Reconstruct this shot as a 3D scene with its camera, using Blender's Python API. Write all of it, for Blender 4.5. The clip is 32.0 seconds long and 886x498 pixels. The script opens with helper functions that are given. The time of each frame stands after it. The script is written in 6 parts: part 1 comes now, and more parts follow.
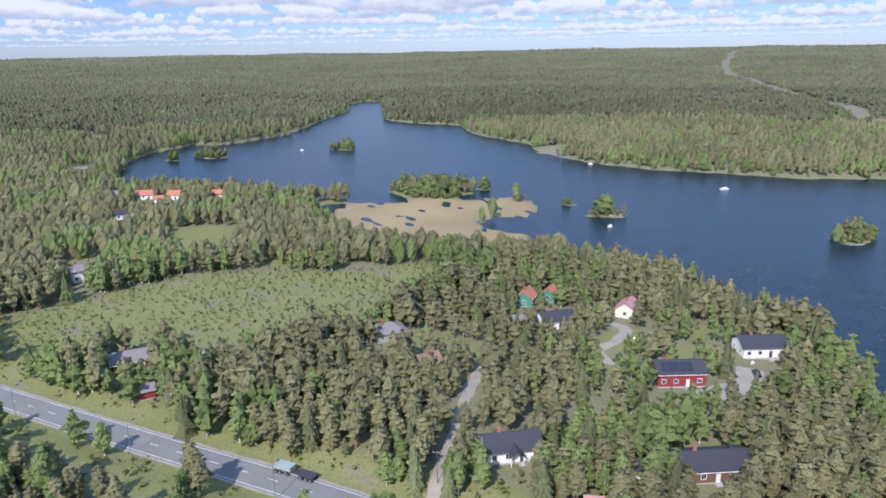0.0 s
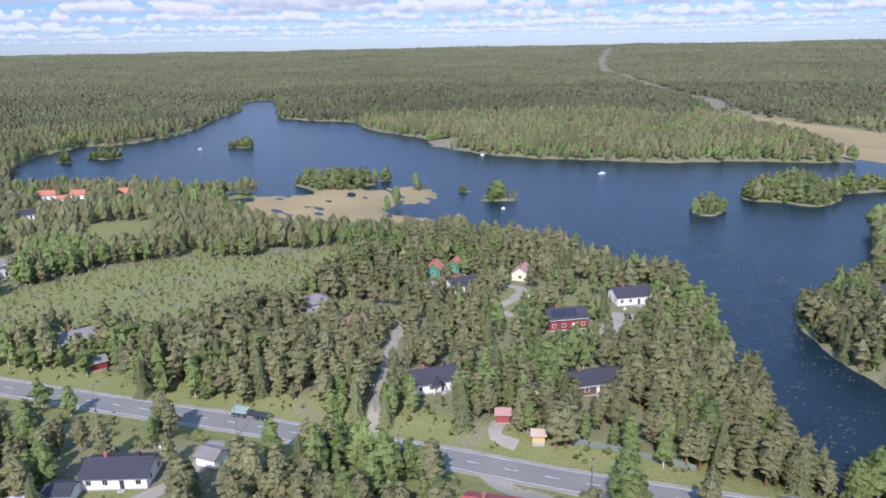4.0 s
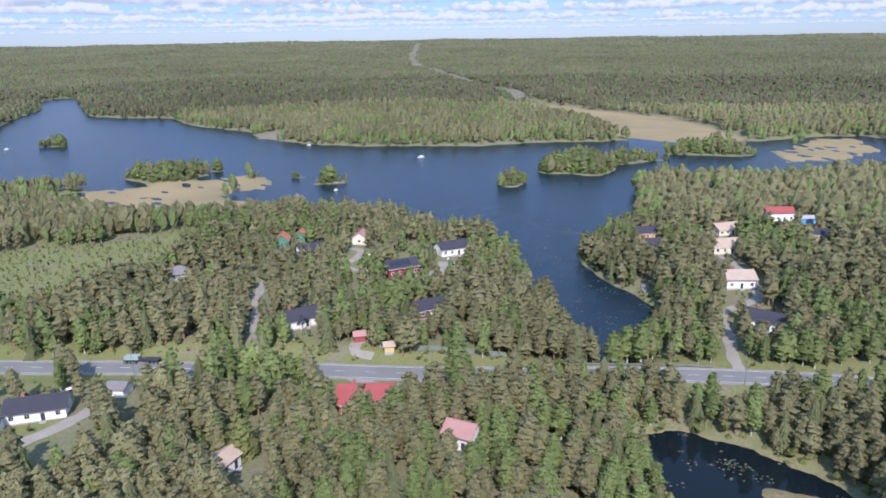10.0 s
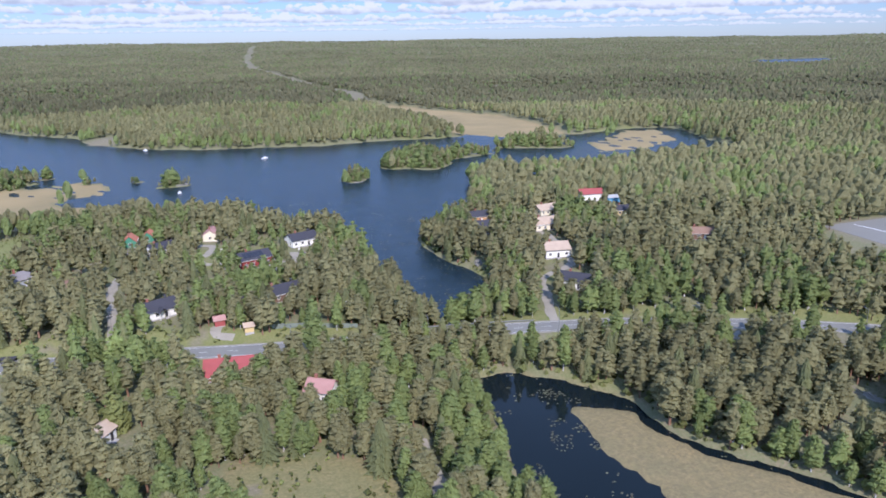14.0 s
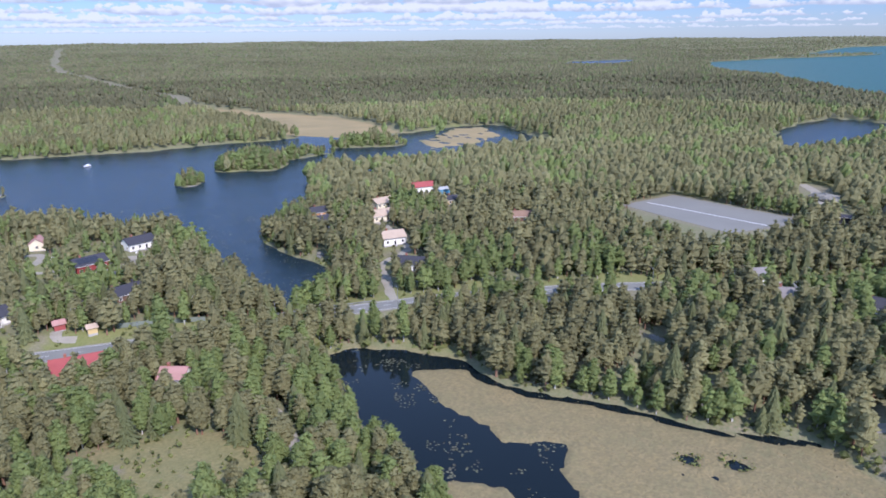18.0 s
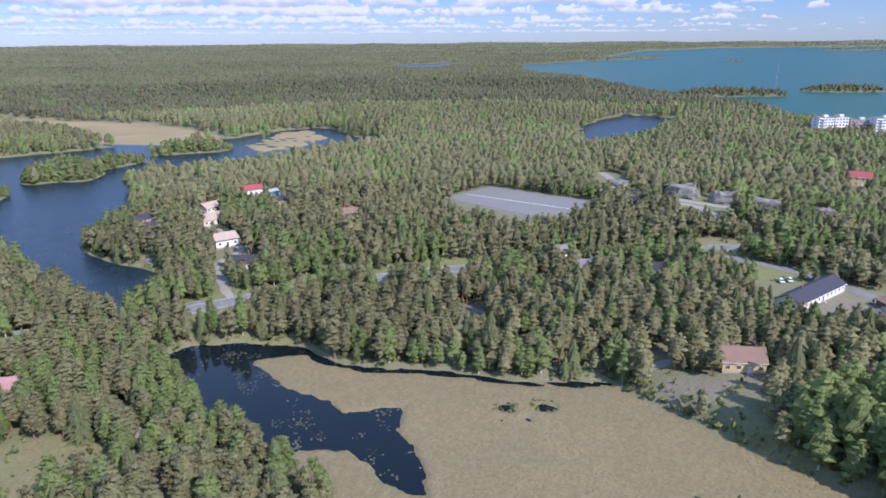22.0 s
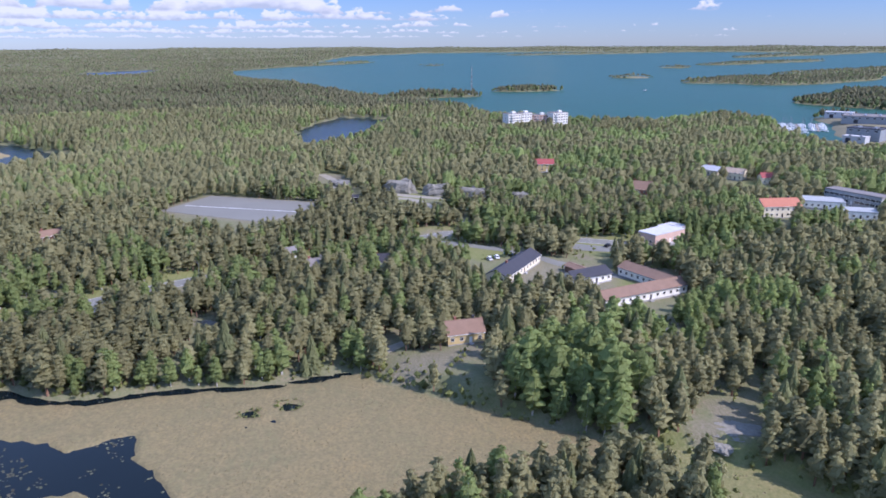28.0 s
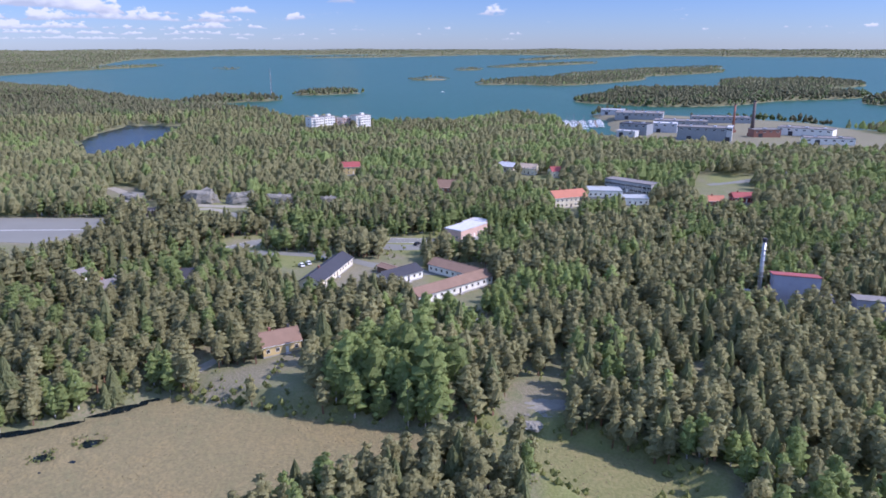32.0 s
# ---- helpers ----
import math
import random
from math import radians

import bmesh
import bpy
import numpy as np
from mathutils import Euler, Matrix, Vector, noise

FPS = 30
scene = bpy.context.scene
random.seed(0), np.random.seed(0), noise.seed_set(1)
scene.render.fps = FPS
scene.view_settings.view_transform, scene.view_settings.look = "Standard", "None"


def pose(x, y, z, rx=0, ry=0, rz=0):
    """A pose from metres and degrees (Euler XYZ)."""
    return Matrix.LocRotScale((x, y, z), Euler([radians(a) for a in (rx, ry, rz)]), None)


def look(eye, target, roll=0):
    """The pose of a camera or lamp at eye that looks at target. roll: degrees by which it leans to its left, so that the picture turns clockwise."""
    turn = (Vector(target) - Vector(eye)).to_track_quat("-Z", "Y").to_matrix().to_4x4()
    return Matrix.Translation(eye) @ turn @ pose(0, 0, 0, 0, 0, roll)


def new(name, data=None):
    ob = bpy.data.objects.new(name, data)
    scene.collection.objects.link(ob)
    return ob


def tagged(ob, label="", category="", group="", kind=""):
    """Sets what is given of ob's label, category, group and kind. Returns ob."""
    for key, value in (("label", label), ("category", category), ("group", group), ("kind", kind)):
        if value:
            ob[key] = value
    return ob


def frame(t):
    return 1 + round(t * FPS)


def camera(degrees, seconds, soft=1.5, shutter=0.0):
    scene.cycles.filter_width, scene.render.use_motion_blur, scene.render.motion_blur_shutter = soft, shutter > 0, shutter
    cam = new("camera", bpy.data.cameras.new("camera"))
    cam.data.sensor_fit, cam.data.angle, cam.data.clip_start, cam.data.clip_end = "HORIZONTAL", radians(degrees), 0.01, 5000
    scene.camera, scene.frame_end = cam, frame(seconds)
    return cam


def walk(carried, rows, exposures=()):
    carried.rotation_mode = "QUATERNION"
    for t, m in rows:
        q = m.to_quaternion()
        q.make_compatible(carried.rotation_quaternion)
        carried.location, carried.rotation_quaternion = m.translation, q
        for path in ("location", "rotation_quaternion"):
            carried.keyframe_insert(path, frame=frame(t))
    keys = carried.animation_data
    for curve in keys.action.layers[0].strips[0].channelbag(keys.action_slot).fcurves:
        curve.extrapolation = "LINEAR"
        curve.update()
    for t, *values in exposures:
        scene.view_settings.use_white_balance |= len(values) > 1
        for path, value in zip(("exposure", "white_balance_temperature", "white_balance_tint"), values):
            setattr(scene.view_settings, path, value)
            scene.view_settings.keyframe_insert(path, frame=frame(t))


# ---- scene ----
# ---------------------------------------------------------------- camera and walk
cam = camera(63.75, 32.0, soft=1.7)
PATH = [
    (0, pose(0.00, 0.00, 95.00, 74.290, 0.949, -0.267)),
    (1, pose(-1.66, -7.76, 95.26, 74.228, 0.984, -2.723)),
    (2, pose(-3.69, -15.67, 95.49, 74.150, 1.003, -4.992)),
    (3, pose(-6.03, -23.83, 95.71, 74.071, 1.017, -7.184)),
    (4, pose(-8.92, -31.99, 95.87, 73.990, 1.044, -9.053)),
    (5, pose(-12.14, -40.15, 95.98, 73.919, 1.071, -10.858)),
    (6, pose(-15.17, -48.12, 96.09, 73.851, 1.084, -13.108)),
    (7, pose(-18.25, -55.68, 96.20, 73.728, 1.069, -15.559)),
    (8, pose(-21.48, -62.93, 96.27, 73.519, 1.020, -18.159)),
    (9, pose(-24.75, -69.70, 96.38, 73.404, 0.935, -20.803)),
    (10, pose(-27.86, -76.08, 96.49, 73.393, 0.849, -23.620)),
    (11, pose(-30.87, -82.46, 96.62, 73.371, 0.803, -26.697)),
    (12, pose(-33.78, -88.71, 96.78, 73.397, 0.792, -29.850)),
    (13, pose(-36.74, -94.46, 96.86, 73.373, 0.762, -32.975)),
    (14, pose(-39.69, -99.55, 96.93, 73.406, 0.747, -36.156)),
    (15, pose(-42.58, -104.04, 96.99, 73.463, 0.717, -39.426)),
    (16, pose(-45.56, -108.05, 96.98, 73.466, 0.659, -42.704)),
    (17, pose(-48.78, -111.88, 96.97, 73.466, 0.588, -45.960)),
    (18, pose(-52.38, -115.63, 96.96, 73.462, 0.534, -49.218)),
    (19, pose(-56.14, -119.18, 96.98, 73.494, 0.510, -52.537)),
    (20, pose(-59.87, -122.60, 96.95, 73.551, 0.506, -55.972)),
    (21, pose(-63.25, -125.45, 96.93, 73.611, 0.465, -59.368)),
    (22, pose(-65.92, -127.60, 96.96, 73.664, 0.388, -62.809)),
    (23, pose(-67.98, -129.02, 96.94, 73.729, 0.346, -66.299)),
    (24, pose(-69.37, -129.86, 96.74, 73.780, 0.335, -69.809)),
    (25, pose(-69.90, -130.13, 96.44, 73.794, 0.343, -73.405)),
    (26, pose(-69.89, -130.06, 96.21, 73.865, 0.347, -77.161)),
    (27, pose(-69.85, -129.94, 96.05, 73.918, 0.322, -81.080)),
    (28, pose(-70.08, -129.93, 96.01, 73.968, 0.261, -85.017)),
    (29, pose(-70.34, -129.97, 96.13, 74.030, 0.211, -88.931)),
    (30, pose(-70.57, -130.09, 96.29, 74.067, 0.168, -92.865)),
    (31, pose(-70.70, -130.32, 96.39, 74.108, 0.119, -96.746)),
    (32, pose(-70.86, -130.56, 96.42, 74.134, 0.060, -100.498)),
]

walk(cam, PATH, exposures=[(0, 0.88, 6000, 25), (14, 0.88, 5950, 26), (24, 0.89, 5830, 29), (32, 0.88, 5850, 32)])

# ---------------------------------------------------------------- world, sun, exposure
SUN_AZ, SUN_EL = 200.0, 42.0          # degrees clockwise from +y, and above the horizon
sun_dir = Vector((math.sin(radians(SUN_AZ)) * math.cos(radians(SUN_EL)),
                  math.cos(radians(SUN_AZ)) * math.cos(radians(SUN_EL)), math.sin(radians(SUN_EL))))
sun = new("sun", bpy.data.lights.new("sun", "SUN"))
sun.data.energy, sun.data.angle, sun.data.color = 3.3, radians(0.55), (1.0, 0.95, 0.87)
sun.matrix_world = look(sun_dir * 300, (0, 0, 0))

world = bpy.data.worlds.new("sky")
scene.world = world
world.use_nodes = True
wn, wl = world.node_tree.nodes, world.node_tree.links
wn.clear()


def wmath(op, a, b=None):
    n = wn.new("ShaderNodeMath")
    n.operation = op
    for i, v in enumerate((a, b)):
        if v is None:
            continue
        if isinstance(v, (int, float)):
            n.inputs[i].default_value = v
        else:
            wl.new(v, n.inputs[i])
    return n.outputs[0]


sky = wn.new("ShaderNodeTexSky")
sky.sky_type = "NISHITA"
sky.sun_disc = False
sky.sun_elevation, sky.sun_rotation = radians(SUN_EL), radians(SUN_AZ)
sky.air_density, sky.dust_density, sky.ozone_density = 1.0, 0.15, 3.0
tc = wn.new("ShaderNodeTexCoord")
sep = wn.new("ShaderNodeSeparateXYZ")
wl.new(tc.outputs["Generated"], sep.inputs[0])
dx, dy, dz = sep.outputs
# more cloud to the north, clear to the east and south-east
side = wn.new("ShaderNodeMapRange")
side.inputs["From Min"].default_value, side.inputs["From Max"].default_value = -0.12, 0.30
side.inputs["To Min"].default_value, side.inputs["To Max"].default_value = -0.22, 0.12
wl.new(dy, side.inputs["Value"])
cover = side.outputs[0]


def wnoise(zed, scale, detail, rough):
    comb = wn.new("ShaderNodeCombineXYZ")
    wl.new(dx, comb.inputs[0])
    wl.new(dy, comb.inputs[1])
    if isinstance(zed, float):
        comb.inputs[2].default_value = zed
    else:
        wl.new(zed, comb.inputs[2])
    t = wn.new("ShaderNodeTexNoise")
    t.inputs["Scale"].default_value, t.inputs["Detail"].default_value, t.inputs["Roughness"].default_value = scale, detail, rough
    wl.new(comb.outputs[0], t.inputs["Vector"])
    return t.outputs["Fac"]


def wrange(v, lo, hi):
    r = wn.new("ShaderNodeMapRange")
    r.interpolation_type = "SMOOTHSTEP"
    r.inputs["From Min"].default_value, r.inputs["From Max"].default_value = lo, hi
    wl.new(v, r.inputs["Value"])
    return r.outputs[0]


def cloud_row(under, base, tall, scale, seed, most):
    """A row of flat-based cumulus heaps at one height over the horizon, laid over the sky behind it."""
    body = wnoise(seed, scale, 2.0, 0.5)
    puff = wmath("SUBTRACT", wnoise(wmath("ADD", wmath("MULTIPLY", dz, 1.8), seed), scale * 4.5, 4.0, 0.5), 0.5)
    crest = wmath("ADD", wmath("MULTIPLY", wmath("SUBTRACT", wmath("ADD", body, cover), 0.40), tall * 6.0), wmath("MULTIPLY", puff, tall * 3.2))
    over = wmath("SUBTRACT", wmath("SUBTRACT", dz, base), wmath("MULTIPLY", puff, tall * 0.5))
    over = wmath("SUBTRACT", over, wmath("MULTIPLY", wmath("SUBTRACT", wnoise(seed + 5.0, scale * 0.7, 1.0, 0.5), 0.5), tall * 1.6))
    alpha = wmath("MULTIPLY", wrange(wmath("SUBTRACT", crest, over), 0.0, tall * 0.45), wrange(over, -tall * 0.08, tall * 0.16))
    lit = wn.new("ShaderNodeValToRGB")
    lit.color_ramp.elements[0].position, lit.color_ramp.elements[1].position = 0.05, 0.75
    lit.color_ramp.elements[0].color, lit.color_ramp.elements[1].color = (1.82, 2.14, 2.55, 1), (3.05, 3.3, 3.4, 1)
    wl.new(wmath("ADD", wmath("DIVIDE", over, tall), wmath("MULTIPLY", puff, 2.2)), lit.inputs[0])
    m = wn.new("ShaderNodeMix")
    m.data_type = "RGBA"
    wl.new(wmath("MULTIPLY", alpha, most), m.inputs[0])
    wl.new(under, m.inputs[6])
    wl.new(lit.outputs[0], m.inputs[7])
    return m.outputs[2]


tint = wn.new("ShaderNodeValToRGB")        # clearer blue above the pale band on the horizon
tint.color_ramp.elements[0].position, tint.color_ramp.elements[1].position = 0.0, 0.11
tint.color_ramp.elements[0].color, tint.color_ramp.elements[1].color = (0.238, 0.315, 0.47, 1), (0.185, 0.275, 0.45, 1)
# upper sky, never in view, raised and whitened as added fill for the shadows
high = tint.color_ramp.elements.new(0.4)
high.color = (1.55, 1.48, 1.36, 1)
wl.new(dz, tint.inputs[0])
blue = wn.new("ShaderNodeMix")
blue.data_type, blue.blend_type = "RGBA", "MULTIPLY"
blue.inputs[0].default_value = 1.0
wl.new(sky.outputs[0], blue.inputs[6])
wl.new(tint.outputs[0], blue.inputs[7])
heaven = blue.outputs[2]
for base, tall, scale, seed, most in ((0.009, 0.0022, 44.0, 1.0, 0.55), (0.015, 0.0034, 34.0, 2.3, 0.7), (0.021, 0.006, 25.0, 3.1, 0.8), (0.031, 0.009, 18.0, 4.7, 0.88),
                                      (0.043, 0.015, 10.0, 6.2, 0.94), (0.058, 0.026, 6.5, 8.9, 0.96), (0.095, 0.03, 7.0, 11.4, 0.96)):
    heaven = cloud_row(heaven, base, tall, scale, seed, most)
bg = wn.new("ShaderNodeBackground")
bg.inputs[1].default_value = 0.15
wl.new(heaven, bg.inputs[0])
wout = wn.new("ShaderNodeOutputWorld")
wl.new(bg.outputs[0], wout.inputs[0])

# ---------------------------------------------------------------- materials


def material(name, color, rough=0.85, color2=None, scale=0.5, fine=6.0, bump=0.0, metal=0.0, spec=0.3, island=0.0, rand=0.0, attr=None):
    """A base colour broken up by coarse and fine noise, with relief; island and rand vary it from piece to piece."""
    m = bpy.data.materials.new(name)
    m.use_nodes = True
    n, l = m.node_tree.nodes, m.node_tree.links
    b = n["Principled BSDF"]
    b.inputs["Roughness"].default_value, b.inputs["Metallic"].default_value = rough, metal
    b.inputs["Specular IOR Level"].default_value = spec
    geo = n.new("ShaderNodeNewGeometry")
    c1, c2 = (*color, 1), (*(color2 or [c * 0.72 for c in color]), 1)
    big, small = n.new("ShaderNodeTexNoise"), n.new("ShaderNodeTexNoise")
    for t, s in ((big, scale), (small, fine)):
        t.inputs["Scale"].default_value = s
        t.inputs["Detail"].default_value = 4
        l.new(geo.outputs["Position"], t.inputs["Vector"])
    add = n.new("ShaderNodeMath")
    add.operation = "ADD"
    l.new(big.outputs["Fac"], add.inputs[0])
    l.new(small.outputs["Fac"], add.inputs[1])
    rmp = n.new("ShaderNodeMapRange")
    rmp.inputs["From Min"].default_value, rmp.inputs["From Max"].default_value = 0.7, 1.3
    l.new(add.outputs[0], rmp.inputs["Value"])
    mix = n.new("ShaderNodeMix")
    mix.data_type = "RGBA"
    mix.inputs[6].default_value, mix.inputs[7].default_value = c1, c2
    l.new(rmp.outputs[0], mix.inputs[0])
    out = mix.outputs[2]
    for amount, source in ((island, geo.outputs["Random Per Island"]), (rand, n.new("ShaderNodeObjectInfo").outputs["Random"])):
        if amount:
            hsv = n.new("ShaderNodeHueSaturation")
            v = n.new("ShaderNodeMapRange")
            v.inputs["To Min"].default_value, v.inputs["To Max"].default_value = 1 - amount, 1 + amount
            l.new(source, v.inputs["Value"])
            l.new(v.outputs[0], hsv.inputs["Value"])
            l.new(out, hsv.inputs["Color"])
            out = hsv.outputs[0]
    l.new(out, b.inputs["Base Color"])
    if bump:
        bp = n.new("ShaderNodeBump")
        bp.inputs["Strength"].default_value = bump
        bp.inputs["Distance"].default_value = 0.05
        l.new(small.outputs["Fac"], bp.inputs["Height"])
        l.new(bp.outputs[0], b.inputs["Normal"])
    return m


def foliage(name, color, color2, island=0.06, rand=0.0, trans=0.5, airy=0.0):
    m = material(name, color, 0.75, color2, 0.035, 0.6, island=island, rand=rand, spec=0.12)
    n, l = m.node_tree.nodes, m.node_tree.links
    b = n["Principled BSDF"]
    src = b.inputs["Base Color"].links[0].from_socket
    tone = n.new("ShaderNodeAttribute")
    tone.attribute_name = "tone"
    ht = n.new("ShaderNodeHueSaturation")
    plus = n.new("ShaderNodeMath")
    plus.inputs[1].default_value = 1.0
    l.new(tone.outputs["Fac"], plus.inputs[0])
    l.new(plus.outputs[0], ht.inputs["Value"])
    l.new(src, ht.inputs["Color"])
    l.new(ht.outputs[0], b.inputs["Base Color"])
    tr = n.new("ShaderNodeBsdfTranslucent")
    l.new(ht.outputs[0], tr.inputs["Color"])
    # leaf clumps shade as rounded masses
    puff, turn = n.new("ShaderNodeAttribute"), n.new("ShaderNodeVectorTransform")
    puff.attribute_name = "puff"
    turn.vector_type, turn.convert_from, turn.convert_to = "NORMAL", "OBJECT", "WORLD"
    l.new(puff.outputs["Vector"], turn.inputs[0])
    gn, sm, nz = n.new("ShaderNodeNewGeometry"), n.new("ShaderNodeVectorMath"), n.new("ShaderNodeVectorMath")
    sm.operation, nz.operation = "MULTIPLY_ADD", "NORMALIZE"
    sm.inputs[1].default_value = (0.45, 0.45, 0.45)
    l.new(gn.outputs["Normal"], sm.inputs[0])
    l.new(turn.outputs[0], sm.inputs[2])
    # needles and leaves turn every way
    jt, jm, ja = n.new("ShaderNodeTexNoise"), n.new("ShaderNodeVectorMath"), n.new("ShaderNodeVectorMath")
    jt.inputs["Scale"].default_value, jt.inputs["Detail"].default_value = 2.4, 3.0
    l.new(gn.outputs["Position"], jt.inputs["Vector"])
    jm.operation = "MULTIPLY_ADD"
    jm.inputs[1].default_value, jm.inputs[2].default_value = (3.2, 3.2, 3.2), (-1.6, -1.6, -1.6)
    l.new(jt.outputs["Color"], jm.inputs[0])
    l.new(jm.outputs[0], ja.inputs[0])
    l.new(sm.outputs[0], ja.inputs[1])
    l.new(ja.outputs[0], nz.inputs[0])
    l.new(nz.outputs[0], b.inputs["Normal"])
    mx = n.new("ShaderNodeMixShader")
    mx.inputs[0].default_value = trans
    l.new(b.outputs[0], mx.inputs[1])
    l.new(tr.outputs[0], mx.inputs[2])
    out = mx.outputs[0]
    if airy:          # gaps between the sprays
        gp, gt, gap, clear, cut = (n.new("ShaderNode" + k) for k in ("TexNoise", "NewGeometry", "Math", "BsdfTransparent", "MixShader"))
        gp.inputs["Scale"].default_value, gp.inputs["Detail"].default_value = 3.3, 1.0
        l.new(gt.outputs["Position"], gp.inputs["Vector"])
        gap.operation = "GREATER_THAN"
        gap.inputs[1].default_value = airy
        l.new(gp.outputs["Fac"], gap.inputs[0])
        l.new(gap.outputs[0], cut.inputs[0])
        l.new(out, cut.inputs[1])
        l.new(clear.outputs[0], cut.inputs[2])
        out = cut.outputs[0]
    l.new(out, n["Material Output"].inputs["Surface"])
    return m


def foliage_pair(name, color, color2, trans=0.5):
    """Foliage with gaps in it, and the closed canopy of far woods, its missing self-shade painted in as a darker,
    slightly bluer colour.
    """
    # darkens the leaf colour in place of shade between leaves not built far off
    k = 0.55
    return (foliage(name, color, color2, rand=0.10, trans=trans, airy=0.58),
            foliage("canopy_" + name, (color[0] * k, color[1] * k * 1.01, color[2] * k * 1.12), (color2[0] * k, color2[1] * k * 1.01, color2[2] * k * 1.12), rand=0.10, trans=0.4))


PINE, PINE_FAR = foliage_pair("pine_needles", (0.308, 0.298, 0.146), (0.242, 0.238, 0.116))
SPRUCE, SPRUCE_FAR = foliage_pair("spruce_needles", (0.225, 0.245, 0.112), (0.175, 0.20, 0.092))
BIRCH, BIRCH_FAR = foliage_pair("birch_leaves", (0.272, 0.335, 0.120), (0.215, 0.272, 0.098), 0.54)
BUSH, BUSH_FAR = foliage_pair("bush_leaves", (0.275, 0.300, 0.104), (0.215, 0.245, 0.086))
BARK_PINE = material("pine_bark", (0.24, 0.13, 0.075), 0.9, (0.13, 0.085, 0.06), 1.0, 5.0)
BARK_GREY = material("grey_bark", (0.14, 0.115, 0.09), 0.9, None, 1.0, 5.0)
BARK_BIRCH = material("birch_bark", (0.62, 0.6, 0.55), 0.8, (0.2, 0.19, 0.17), 1.5, 4.0)
ASPHALT = material("asphalt", (0.190, 0.190, 0.163), 0.9, (0.15, 0.15, 0.13), 0.15, 3.0, 0.2)
GRAVEL = material("gravel", (0.30, 0.275, 0.215), 0.95, (0.22, 0.205, 0.16), 0.25, 2.5, 0.3)
PITCH_M = material("pitch_gravel", (0.188, 0.185, 0.158), 0.95, (0.158, 0.157, 0.134), 0.05, 1.5, 0.2)
PAINT_W = material("road_paint", (0.72, 0.72, 0.70), 0.7, (0.5, 0.5, 0.49), 0.8, 8.0)
ROCK = material("granite", (0.235, 0.222, 0.18), 0.9, (0.15, 0.145, 0.12), 0.2, 1.5, 0.6)

GROUND = bpy.data.materials.new("ground_cover")
GROUND.use_nodes = True
_n, _l = GROUND.node_tree.nodes, GROUND.node_tree.links
_b = _n["Principled BSDF"]
_b.inputs["Roughness"].default_value, _b.inputs["Specular IOR Level"].default_value = 0.95, 0.1
_geo = _n.new("ShaderNodeNewGeometry")


def gnoise(scale, detail=5):
    t = _n.new("ShaderNodeTexNoise")
    t.inputs["Scale"].default_value, t.inputs["Detail"].default_value = scale, detail
    _l.new(_geo.outputs["Position"], t.inputs["Vector"])
    r = _n.new("ShaderNodeMapRange")
    r.inputs["From Min"].default_value, r.inputs["From Max"].default_value = 0.32, 0.68
    _l.new(t.outputs["Fac"], r.inputs["Value"])
    return r.outputs[0]


def gmix(f, a, b):
    m = _n.new("ShaderNodeMix")
    m.data_type = "RGBA"
    for i, v in ((0, f), (6, a), (7, b)):
        if isinstance(v, tuple):
            m.inputs[i].default_value = (*v, 1)
        else:
            _l.new(v, m.inputs[i])
    return m.outputs[2]


_att = _n.new("ShaderNodeAttribute")
_att.attribute_name = "cover"
_sep = _n.new("ShaderNodeSeparateColor")
_l.new(_att.outputs["Color"], _sep.inputs[0])
n_big, n_mid, n_fine = gnoise(0.02), gnoise(0.13), gnoise(1.3)
floor_c = gmix(n_mid, (0.16, 0.165, 0.085), (0.215, 0.18, 0.12))
floor_c = gmix(n_fine, floor_c, (0.13, 0.145, 0.07))
grass_c = gmix(n_mid, (0.172, 0.182, 0.068), (0.212, 0.198, 0.09))
grass_c = gmix(n_fine, grass_c, (0.138, 0.158, 0.053))
reed_c = gmix(n_big, (0.25, 0.198, 0.097), (0.166, 0.156, 0.073))
reed_c = gmix(n_mid, reed_c, (0.275, 0.20, 0.09))
reed_c = gmix(gnoise(0.05, 8), reed_c, (0.16, 0.154, 0.077))
reed_c = gmix(gnoise(0.4, 6), reed_c, (0.238, 0.188, 0.094))
reed_c = gmix(n_fine, reed_c, (0.15, 0.13, 0.069))
reed_c = gmix(_att.outputs["Alpha"], reed_c, gmix(n_big, (0.290, 0.226, 0.114), (0.222, 0.182, 0.094)))
bare_c = gmix(n_mid, (0.25, 0.208, 0.155), (0.18, 0.158, 0.115))
bare_c = gmix(n_fine, bare_c, (0.15, 0.142, 0.09))
col = gmix(_sep.outputs[0], floor_c, grass_c)
col = gmix(_sep.outputs[1], col, reed_c)
col = gmix(_sep.outputs[2], col, bare_c)
_l.new(col, _b.inputs["Base Color"])
_bump = _n.new("ShaderNodeBump")
_bump.inputs["Strength"].default_value, _bump.inputs["Distance"].default_value = 0.45, 0.22
_l.new(n_fine, _bump.inputs["Height"])
_l.new(_bump.outputs[0], _b.inputs["Normal"])


